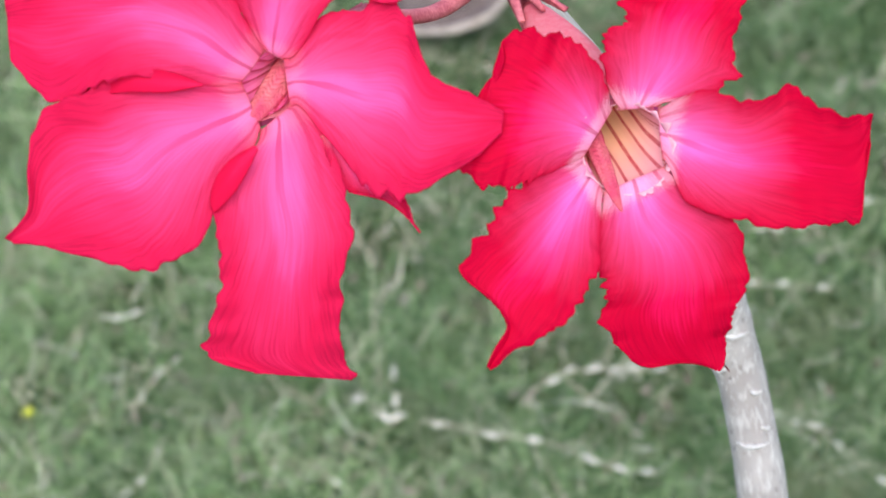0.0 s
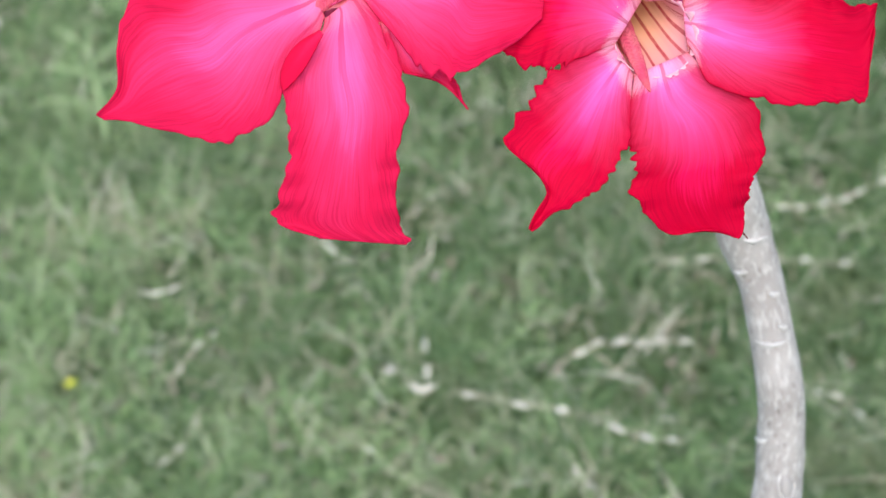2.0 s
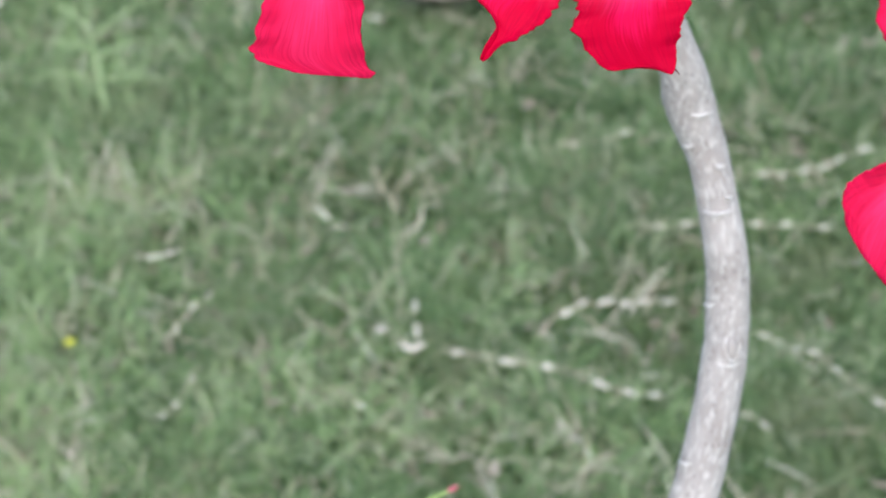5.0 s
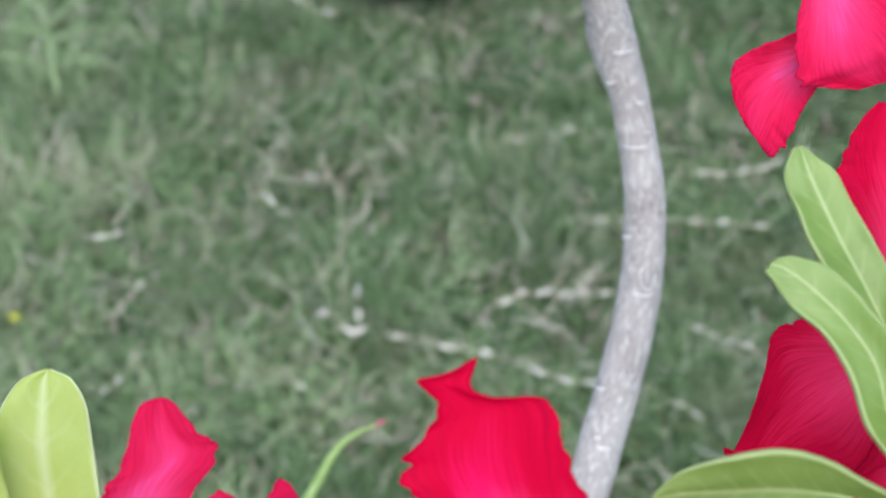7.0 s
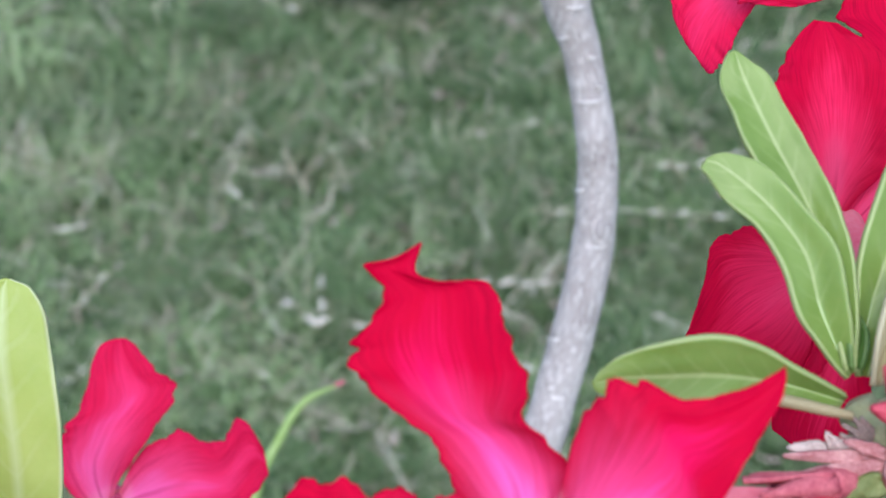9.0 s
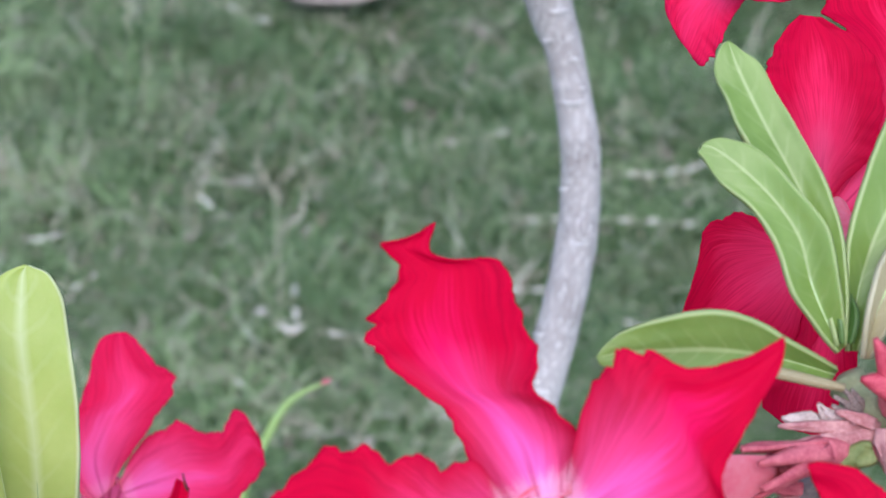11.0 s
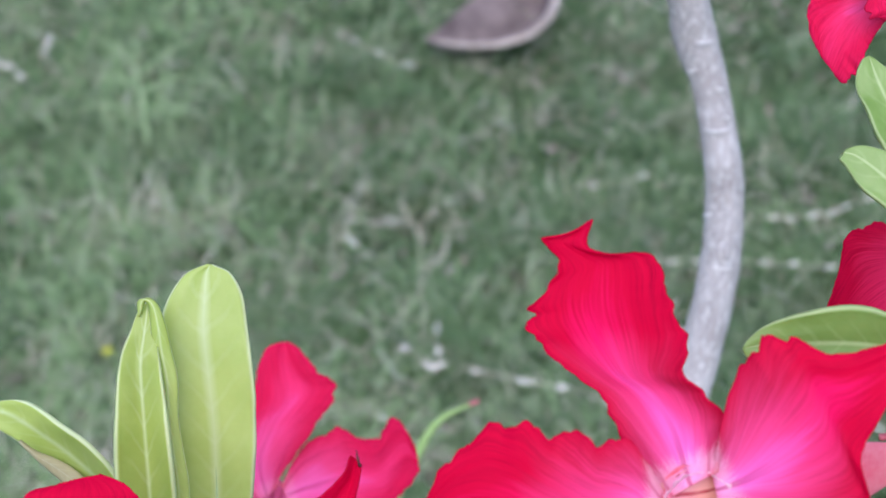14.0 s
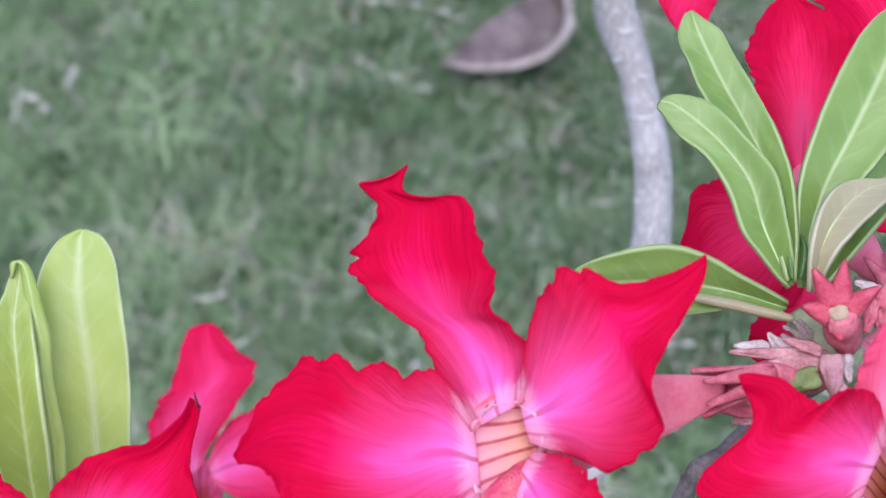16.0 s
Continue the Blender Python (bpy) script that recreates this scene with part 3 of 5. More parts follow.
    # calyx
    e = Vector(back) / 100
    axis = e.normalized()
    for i in range(5):
        q = axis.orthogonal().normalized()
        q.rotate(Matrix.Rotation(i * 2 * math.pi / 5 + seed, 3, axis))
        sepal(bloom, e + axis * 0.011 + q * 0.001, -axis * 0.97 + q * 0.22, 0.0145, 0.0023, CALYX, seed + i, q)
    ENDS.append(Matrix(m) @ (e + axis * 0.010))
    return bloom


def leaf(label, m, tone, fold, rows, rolled=None, inside="under"):
    count[0] += 1
    broad = tone in ("pale", "olive")
    if not broad:
        a, b = rows[-2], rows[-1]
        rows = [*rows[:-1], (*b[:3], 0.16, *b[4:]), (*(q + 0.30 * (q - p) for p, q in zip(a[:3], b[:3])), 0.02, *b[4:])]
    v, f, uv = sheet(rows, 46, 17, lambda s, w: fold * (abs(w) ** 1.3) * math.sin(math.pi * min(1, s + 0.12)), count[0] * 5.7, 0.4, 0.012, 0, broad)
    ob = on_plant("leaf", mesh_of("leaf", v, f, uv), LEAF[tone], label, 0.0009, m)
    # raised midrib
    g = glide(rows, 26)[:24]
    pts = [Vector((r[0], r[1], r[2] - 0.005)) / 100 for r in g]
    w = [0.00068 * (1 - 0.93 * i / 23) for i in range(24)]
    vv, ff, uu = sweep(pts, w, 24, 6)
    part("midrib", mesh_of("midrib", vv, ff, uu), RIB, ob)
    if rolled:
        v, f, uv = sheet(rolled, 30, 9, lambda s, w: 0.06 * (1 - w * w), count[0] * 3.1, 0.3, 0.02)
        part("rolled_edge", mesh_of("rolled_edge", v, f, uv), LEAF[inside], ob, "brownish underside of the rolled edge" if inside == "under" else "wavy edge folded over", 0.0005)
    return ob


RIB = plain_material("midrib", (0.37, 0.51, 0.20), (0.49, 0.63, 0.32), 200, 0.45, 0.2)

# flowers high on the thin bare stem
flower('wide open pinkish red desert rose flower with frilled petals', pose(0.0660, 0.4459, 0.8105, 44.27, 3.35, 0.17), 'pink', (0.40, 0.62, -38), (1.02, 0.88, -1.20), 1, 0.11, [
    (0.25, 'pink', [(-0.28, 0.29, -0.0, 0.41, -126, -0.0), (-0.55, 0.43, 0.2, 0.58, -124, 0.0), (-1.09, 0.78, 0.52, 0.91, -118, -0.0), (-1.98, 1.02, 0.74, 1.07, -112, 0.0), (-2.86, 0.88, 0.73, 1.15, -98, 0.0), (-3.68, 0.76, 0.54, 1.06, -84, -0.0), (-4.33, 0.9, 0.3, 0.53, -84, -0.0)]),
    (0.25, 'pink', [(-0.27, -0.39, -0.0, 0.44, -67, 0.0), (-0.46, -0.52, 0.11, 0.61, -63, 0.0), (-0.91, -0.74, 0.32, 0.94, -71, 0.0), (-1.6, -1.12, 0.55, 1.51, -61, -0.0), (-2.16, -1.61, 0.65, 1.59, -62, 0.0), (-2.82, -1.78, 0.65, 1.53, -62, -0.0), (-3.41, -2.1, 0.57, 0.97, -60, 0.0), (-3.79, -2.47, 0.45, 0.35, -63, 0.0), (-4.3, -2.67, 0.3, 0.08, -31, 0.0)]),
    (0.25, 'pink', [(0.21, -0.57, -0.0, 0.38, 40, 0.0), (0.25, -0.7, 0.05, 0.55, 41, 0.0), (0.25, -1.19, 0.23, 0.9, 12, 0.0), (0.28, -1.82, 0.39, 1.15, 5, 0.0), (0.41, -2.54, 0.46, 1.13, 7, 0.0), (0.3, -3.35, 0.37, 1.05, 5, 0.0), (0.18, -4.07, 0.15, 1.13, 7, -0.0), (0.14, -4.67, -0.12, 1.16, -2, 0.0), (0.65, -5.01, -0.3, 0.84, -4, -0.0)]),
    (0.25, 'pink', [(0.39, 0.02, -0.0, 0.41, -82, -0.0), (0.58, 0.04, 0.09, 0.46, -84, 0.0), (1.1, -0.03, 0.3, 1.13, -83, -0.0), (1.7, -0.22, 0.48, 1.51, -90, -0.0), (2.28, -0.36, 0.61, 1.57, -94, -0.0), (2.67, -0.83, 0.66, 1.07, -94, -0.0), (3.17, -0.83, 0.67, 0.73, -94, -0.0), (3.66, -0.77, 0.65, 0.45, -93, 0.0), (4.03, -0.69, 0.6, 0.18, -96, 0.0)]),
    (0.25, 'pink', [(1.30, -0.90, 0.30, 0.30, 9, -0.0), (1.58, -1.45, 0.32, 0.42, 0, 0.0), (1.90, -1.88, 0.30, 0.46, -6, -0.0), (2.22, -2.06, 0.28, 0.27, -23, 0.0), (2.45, -2.30, 0.26, 0.13, -45, 0.0), (2.62, -2.50, 0.24, 0.04, -55, 0.0)]),
    (0.05, 'fold', [(-0.09, -1.11, 0.66, 0.05, -56, -0.0), (-0.37, -1.41, 0.7, 0.17, -37, -0.0), (-0.6, -1.73, 0.71, 0.2, -38, 0.0), (-0.76, -2.01, 0.68, 0.13, -41, 0.0), (-0.81, -2.18, 0.66, 0.03, -31, -0.0)]),
    (0.05, 'fold', [(-0.97, -0.07, 0.71, 0.01, -117, 0.0), (-1.52, -0.03, 0.75, 0.17, -103, 0.0), (-2.09, -0.0, 0.76, 0.2, -103, 0.0), (-2.55, -0.07, 0.74, 0.15, -101, -0.0), (-3.0, -0.21, 0.71, 0.01, -108, 0.0)]),
    (0.25, 'pink', [(0.14, 0.54, -0.0, 0.21, -28, 0.0), (0.15, 0.71, 0.12, 0.44, -28, 0.0), (0.33, 1.46, 0.51, 0.9, -5, 0.0), (0.78, 1.76, 0.59, 1.56, -18, -0.0), (0.8, 2.62, 0.51, 1.42, -15, -0.0), (0.92, 3.35, 0.2, 0.39, -14, 0.0)]),
], [((0.62, 0.66, -1.0), 0.30), ((0.36, 0.30, -0.55), 0.28), ((-0.02, -0.26, -0.22), 0.22), ((-0.30, -0.64, -0.06), 0.13), ((-0.50, -0.88, 0.04), 0.03)])

flower('crimson star-shaped desert rose flower with yellow striped throat', pose(0.1271, 0.4401, 0.7975, 44.27, 3.35, 0.17), 'red', (0.76, 0.80, 20), (-1.48, 2.65, -2.20), 1, 0.19, [
    (0.25, 'red', [(0.24, 0.74, -0.0, 0.37, 5, -0.0), (0.42, 1.04, 0.14, 0.82, -14, -0.0), (0.7, 1.55, 0.32, 1.14, -17, -0.0), (0.85, 2.11, 0.4, 0.95, -15, 0.0), (1.23, 2.74, 0.37, 0.79, -14, 0.0), (1.73, 3.34, 0.2, 0.43, -27, -0.0)]),
    (0.25, 'red', [(0.65, 0.24, -0.0, 0.47, -86, -0.0), (1.15, 0.06, 0.26, 0.93, -102, -0.0), (1.86, -0.21, 0.47, 1.02, -102, 0.0), (2.71, -0.21, 0.48, 1.16, -91, 0.0), (3.44, -0.29, 0.31, 0.95, -84, 0.0), (3.94, -0.25, 0.13, 0.84, -85, -0.0), (4.21, 0.34, -0.0, 0.27, -94, 0.0)]),
    (0.25, 'red', [(0.15, -0.59, -0.0, 0.58, 23, 0.0), (0.34, -1.2, 0.15, 0.94, 24, -0.0), (0.67, -1.71, 0.19, 1.26, 21, -0.0), (0.82, -2.27, 0.12, 1.22, 10, -0.0), (0.76, -2.74, 0.0, 1.24, 9, -0.0), (0.85, -3.21, -0.18, 1.02, 10, -0.0), (1.12, -3.63, -0.42, 0.68, 13, -0.0), (1.53, -3.8, -0.5, 0.15, -24, 0.0)]),
    (0.25, 'red', [(-0.61, -0.46, -0.0, 0.41, -60, 0.0), (-0.97, -0.97, 0.32, 0.78, -50, -0.0), (-1.3, -1.48, 0.58, 0.99, -42, -0.0), (-1.67, -2.07, 0.79, 1.02, -42, -0.0), (-2.1, -2.63, 0.91, 0.87, -35, -0.0), (-2.02, -3.01, 0.92, 0.39, -58, 0.0), (-2.11, -3.31, 0.92, 0.23, -97, 0.0), (-2.38, -3.72, 0.9, 0.03, -45, 0.0)]),
    (0.25, 'red', [(-0.54, 0.26, -0.0, 0.52, -121, 0.0), (-0.94, 0.45, 0.34, 1.02, -117, 0.0), (-1.54, 0.59, 0.64, 1.33, -108, -0.0), (-2.11, 0.65, 0.75, 1.35, -105, -0.0), (-2.46, 0.65, 0.73, 1.14, -106, -0.0), (-2.52, 0.51, 0.73, 0.89, -115, 0.0), (-2.7, 0.39, 0.7, 0.58, -109, 0.0)]),
], [((-0.85, 0.95, -1.4), 0.20), ((-0.60, 0.40, -0.75), 0.20), ((-0.40, -0.20, -0.25), 0.17), ((-0.24, -0.68, 0.02), 0.12), ((-0.08, -1.08, 0.16), 0.02)])

# the flower hanging above the leaf rosette and the one behind its leaves
# hanging flower: the pink tone puts backlight on its petals into their colour
flower('half-turned crimson desert rose flower with drooping petals', pose(0.1820, 0.3470, 0.8166, 46.07, 1.55, 0.93), 'pink', (0.41, 0.41, 0), (1.75, 1.97, -3.00), 0.9, 0.09, [
    (0.25, 'pink', [(-0.13, -1.24, 0.0, 0.45, -85, 0.0), (-0.58, -1.49, 0.19, 0.56, -76, -0.0), (-1.07, -1.84, 0.3, 0.72, -60, -0.0), (-1.36, -2.19, 0.3, 0.83, -56, 0.0), (-1.51, -2.53, 0.23, 0.7, -59, -0.0), (-1.5, -2.7, 0.2, 0.37, -56, 0.0)]),
    (0.25, 'pink', [(-0.1, 0.36, 0.0, 0.3, 20, 0.0), (-0.12, -0.53, 0.88, 0.8, 26, 0.0), (0.12, -1.42, 0.99, 1.04, 24, 0.0), (0.38, -1.71, 0.75, 0.88, 15, -0.0), (0.69, -1.87, 0.5, 0.42, 15, -0.0)]),
    (0.25, 'pink', [(0.03, 0.05, 0.0, 0.38, 16, 0.0), (-0.07, 0.6, 0.45, 0.97, 0, 0.0), (-0.19, 1.27, 0.66, 1.14, 0, -0.0), (-0.19, 2.01, 0.53, 0.86, 0, -0.0), (-0.09, 2.46, 0.3, 0.31, 0, 0.0)]),
    (0.25, 'pink', [(0.29, 0.21, 0.0, 0.28, -68, 0.0), (1.16, 0.47, 0.62, 0.82, -83, 0.0), (2.15, 0.53, 0.54, 0.66, -86, -0.0), (2.68, 0.57, 0.3, 0.26, -90, -0.0)]),
], [])

flower('crimson desert rose flower half hidden behind green leaves', pose(0.1944, 0.3052, 0.7697, 49.43, 4.41, 3.59), 'crimson', (0.48, 0.62, 0), (0.91, -1.74, 2.50), 0.8, 0.09, [
    (0.25, 'crimson', [(-0.17, 0.52, -0.0, 0.28, 15, -0.0), (-0.2, 1.63, 0.41, 0.94, -14, 0.0), (-0.24, 2.68, 0.5, 1.17, -6, -0.0), (-0.28, 3.52, 0.38, 0.88, 0, 0.0), (-0.39, 4.09, 0.2, 0.21, -7, -0.0)]),
    (0.25, 'crimson', [(0.3, 0.39, -0.0, 0.29, -45, 0.0), (1.34, 1.71, 0.26, 0.79, -42, -0.0), (1.65, 3.19, 0.19, 1.33, -21, 0.0), (1.32, 4.34, -0.02, 1.4, 2, -0.0), (1.36, 5.28, -0.3, 0.73, 9, -0.0)]),
    (0.25, 'crimson', [(-0.23, -0.13, -0.0, 0.51, -66, 0.0), (-0.66, -0.61, 0.24, 1.01, -54, 0.0), (-1.17, -0.92, 0.42, 1.46, -56, -0.0), (-1.68, -1.22, 0.54, 1.52, -56, -0.0), (-2.28, -1.66, 0.6, 0.86, -55, 0.0), (-2.85, -2.24, 0.55, 0.39, -37, 0.0), (-3.33, -2.17, 0.5, 0.15, -67, -0.0)]),
    (0.25, 'crimson', [(-0.08, -0.71, -0.0, 0.32, 22, 0.0), (-0.13, -2.01, 0.5, 0.59, 0, 0.0), (-0.52, -3.0, 0.54, 0.87, -12, 0.0), (-0.64, -3.66, 0.38, 0.7, -20, -0.0), (-0.44, -3.96, 0.3, 0.24, -14, 0.0)]),
    (0.25, 'crimson', [(0.34, -0.21, -0.0, 0.41, 71, 0.0), (1.58, -0.13, 0.26, 0.72, 81, -0.0), (2.65, -0.36, 0.0, 0.72, 85, -0.0), (3.27, -0.29, -0.3, 0.3, 90, 0.0)]),
], [])

# the large flower over the crown and its neighbours
flower('large crimson desert rose flower with ruffled petals', pose(0.1344, 0.2156, 0.7882, 49.43, 4.41, 3.59), 'red', (0.60, 0.84, -10), (3.76, 0.89, -1.20), 1, 0.13, [
    (0.3, 'red', [(-0.12, 0.66, -0.0, 0.52, 28, -0.0), (-0.30, 1.38, -0.43, 0.80, 17, 0.28), (-0.64, 1.99, -0.7, 0.8, 7, 0.44), (-1.06, 2.36, -0.83, 0.86, 1, 0.49), (-1.3, 2.85, -0.95, 1.19, 3, 0.49), (-1.48, 3.42, -1.04, 1.15, 9, 0.4), (-1.48, 3.90, -1.06, 0.98, 12, 0.28), (-1.48, 4.17, -1.05, 0.7, 14, 0.2), (-1.84, 4.36, -1.04, 0.48, -5, 0.13), (-2.03, 4.53, -1.02, 0.36, -7, 0.07), (-1.71, 4.81, -1.0, 0.13, 36, -0.0)], 0.12),
    (0.06, 'red', [(0.37, 0.55, -0.0, 0.44, -76, 0.0), (0.73, 0.76, 0.28, 0.92, -64, 0.0), (1.19, 1.11, 0.62, 1.56, -67, -0.0), (1.77, 1.65, 0.96, 1.56, -60, -0.0), (1.87, 2.08, 1.05, 1.12, -63, -0.0), (2.23, 2.25, 1.15, 0.66, -63, 0.0), (2.7, 2.55, 1.22, 0.41, -72, 0.0), (3.14, 2.97, 1.22, 0.21, -77, 0.0), (3.27, 3.2, 1.2, 0.07, -79, -0.0)], 0.12),
    (0.25, 'red', [(-0.50, -0.14, -0.0, 0.72, -85, 0.0), (-1.02, 0.02, 0.27, 1.30, -88, 0.0), (-1.85, -0.06, 0.49, 1.43, -92, -0.0), (-2.59, 0.08, 0.49, 1.49, -96, 0.0), (-3.31, 0.32, 0.32, 1.34, -99, -0.0), (-3.81, 0.31, 0.11, 0.94, -90, 0.0), (-4.2, 0.13, -0.12, 0.4, -75, -0.0), (-4.57, -0.15, -0.4, 0.07, -56, 0.0)], 0.19),
    (0.25, 'red', [(0.31, -0.43, 0.0, 0.48, -117, 0.0), (0.69, -0.94, 0.51, 0.94, -117, 0.0), (0.96, -1.64, 0.74, 1.11, -123, 0.0), (1.14, -2.44, 0.7, 0.94, -123, -0.0), (1.15, -2.97, 0.6, 0.44, -122, 0.0)]),
    (0.25, 'red', [(-0.14, -0.87, -0.0, 0.24, 177, -0.0), (-0.42, -1.67, 0.54, 0.57, 161, 0.0), (-0.86, -2.59, 0.63, 0.77, 166, -0.0), (-1.0, -3.46, 0.3, 0.45, 162, -0.0)]),
], [((1.2, -0.05, -0.9), 0.28), ((0.55, -0.38, -0.45), 0.28), ((0.1, -0.62, -0.1), 0.24), ((-0.25, -0.82, 0.06), 0.16), ((-0.55, -0.98, 0.12), 0.03)])

flower('crimson desert rose flower below the pale green leaves', pose(0.0459, 0.2124, 0.7583, 49.43, 4.41, 3.59), 'red', (0.62, 0.62, 0), (-0.69, -1.69, -3.00), 0.9, 0.09, [
    (0.25, 'red', [(0.67, 0.26, -0.0, 0.82, -35, -0.0), (1.5, 1.02, 0.54, 1.23, -30, -0.0), (2.2, 1.91, 0.76, 1.12, -24, -0.0), (2.66, 2.36, 0.7, 0.49, -39, -0.0), (2.96, 2.91, 0.49, 0.24, -65, -0.0), (3.07, 3.34, 0.3, 0.12, -38, 0.0)]),
    (0.25, 'red', [(-0.93, 0.47, -0.0, 0.77, -160, 0.0), (-1.17, 1.31, 0.44, 1.39, -172, -0.0), (-1.67, 2.07, 0.46, 1.18, -178, 0.0), (-1.68, 2.71, 0.18, 0.95, -180, 0.0), (-1.73, 2.95, 0.0, 0.34, -168, 0.0)]),
    (0.25, 'red', [(-0.41, -0.31, -0.0, 0.83, 180, 0.0), (-0.29, -1.64, 0.5, 1.42, 180, 0.0), (-0.42, -2.53, 0.2, 0.77, -180, -0.0)]),
    (0.25, 'red', [(0.93, -0.31, 0.0, 0.37, -146, -0.0), (2.3, -1.02, 0.5, 0.99, -125, 0.0), (3.02, -1.71, 0.2, 0.73, -135, -0.0)]),
], [])

flower('crimson desert rose flower beside the knobbly shoot tip', pose(0.1977, 0.2160, 0.7795, 49.43, 4.41, 3.59), 'red', (0.46, 0.57, 0), (1.58, -1.45, -3.00), 0.9, 0.09, [
    (0.35, 'red', [(-0.21, 0.19, 0.0, 0.53, -115, 0.0), (-0.72, 0.3, 0.34, 1.21, -114, -0.0), (-1.56, 0.41, 0.64, 1.39, -123, 0.0), (-2.27, 0.64, 0.6, 1.22, -145, 0.0), (-2.11, 1.14, 0.48, 0.68, -131, 0.0), (-2.34, 1.47, 0.3, 0.33, -63, 0.0)]),
    (0.25, 'pale', [(0.02, 0.69, 0.0, 0.47, 139, -0.0), (-0.06, 1.47, 0.46, 0.52, 170, -0.0), (0.02, 2.23, 0.6, 0.45, -168, 0.0), (0.09, 2.7, 0.5, 0.23, -154, -0.0)]),
    (0.25, 'red', [(0.43, -0.14, 0.0, 0.43, -96, 0.0), (1.42, -0.12, 0.5, 0.75, -86, 0.0), (2.18, -0.4, 0.2, 0.43, -96, -0.0)]),
    (0.25, 'red', [(-0.05, -0.52, -0.0, 0.36, -23, 0.0), (-0.41, -1.72, 0.5, 0.89, -18, -0.0), (-0.33, -2.63, 0.2, 0.48, -11, -0.0)]),
], [])

# the small flower lower down, near the stem
flower('small crimson desert rose flower lower on the plant', pose(0.0306, 0.3480, 0.6338, 49.05, 3.40, 3.66), 'pink', (0.60, 0.67, 0), (-0.41, -2.24, -3.00), 1, 0.15, [
    (0.25, 'pink', [(-0.08, 0.48, 0.0, 0.4, 37, 0), (-0.20, 1.48, 0.48, 0.95, 4, 0), (0.20, 2.45, 0.72, 1.20, 4, 0), (0.74, 3.25, 0.75, 1.27, 13, 0), (0.60, 3.85, 0.68, 0.84, 4, 0), (0.50, 4.32, 0.62, 0.62, -3, 0), (0.48, 4.60, 0.56, 0.40, -3, 0), (0.52, 4.73, 0.50, 0.14, 0, 0)], 0.10),
    (0.25, 'pink', [(0.52, 0.44, 0.0, 0.38, -72, 0), (1.21, 0.73, 0.37, 1.09, -77, 0), (2.17, 1.0, 0.64, 1.32, -80, 0), (3.11, 1.08, 0.62, 0.96, -78, 0), (3.78, 1.72, 0.40, 0.88, -74, 0), (4.15, 1.45, 0.30, 0.35, -80, 0)], 0.17),
    (0.25, 'pink', [(-0.64, -0.4, 0.0, 0.5, -108, 0.0), (-1.93, -0.55, 0.5, 1.18, -86, -0.0), (-2.68, -1.0, 0.2, 0.65, -76, 0.0)]),
    (0.25, 'pink', [(0.0, -0.72, -0.0, 0.57, -146, 0.0), (0.35, -2.36, 0.49, 1.43, -174, 0.0), (0.17, -3.37, 0.2, 0.63, -180, -0.0)]),
], [])

# leaves
leaf('broad pale green leaf with whitish midrib', pose(0.0406, 0.2579, 0.7143, 49.05, 3.40, 3.66), 'pale', 0.25,
     [(0.03, 0.12, 0.0, 0.21, 0, 0.0), (0.04, 1.45, 0.62, 0.63, 0, -0.0), (0.07, 2.47, 1.03, 0.77, 0, -0.0), (0.07, 3.7, 1.41, 0.86, 0, -0.0), (-0.01, 4.78, 1.65, 0.91, 0, -0.0), (-0.08, 5.61, 1.76, 0.88, 0, -0.0), (-0.05, 6.27, 1.8, 0.75, 4, -0.0), (-0.01, 6.74, 1.8, 0.47, 5, -0.0), (0.06, 6.94, 1.8, 0.19, -2, -0.0)])

leaf('narrow pale green leaf folded along its midrib', pose(0.0314, 0.2490, 0.7260, 49.05, 3.40, 3.66), 'olive', 0.5,
     [(-0.0, 0.24, -0.0, 0.24, 0, 0.0), (-0.06, 1.4, 0.54, 0.51, 0, -0.0), (-0.09, 2.45, 0.92, 0.57, -6, 0.0), (-0.13, 3.76, 1.2, 0.5, -7, 0.0), (-0.16, 4.69, 1.28, 0.41, -8, -0.0), (-0.1, 5.23, 1.27, 0.3, -29, -0.0), (-0.05, 5.61, 1.24, 0.22, -16, -0.0), (-0.03, 5.92, 1.2, 0.12, -3, -0.0)],
     [(-0.16, 5.70, 1.34, 0.05, 70, 0.0), (-0.10, 5.98, 1.42, 0.09, 20, 0.0), (0.10, 5.90, 1.42, 0.10, -20, 0.0), (0.20, 5.42, 1.33, 0.15, -7, -0.0), (0.24, 4.97, 1.22, 0.18, 0, 0.0), (0.33, 4.38, 1.12, 0.20, 0, 0.0), (0.34, 3.67, 1.00, 0.17, 0, 0.0), (0.41, 2.96, 0.90, 0.19, 0, -0.0), (0.49, 2.24, 0.78, 0.20, 0, -0.0), (0.50, 1.29, 0.64, 0.16, 0, 0.0)], 'pale')

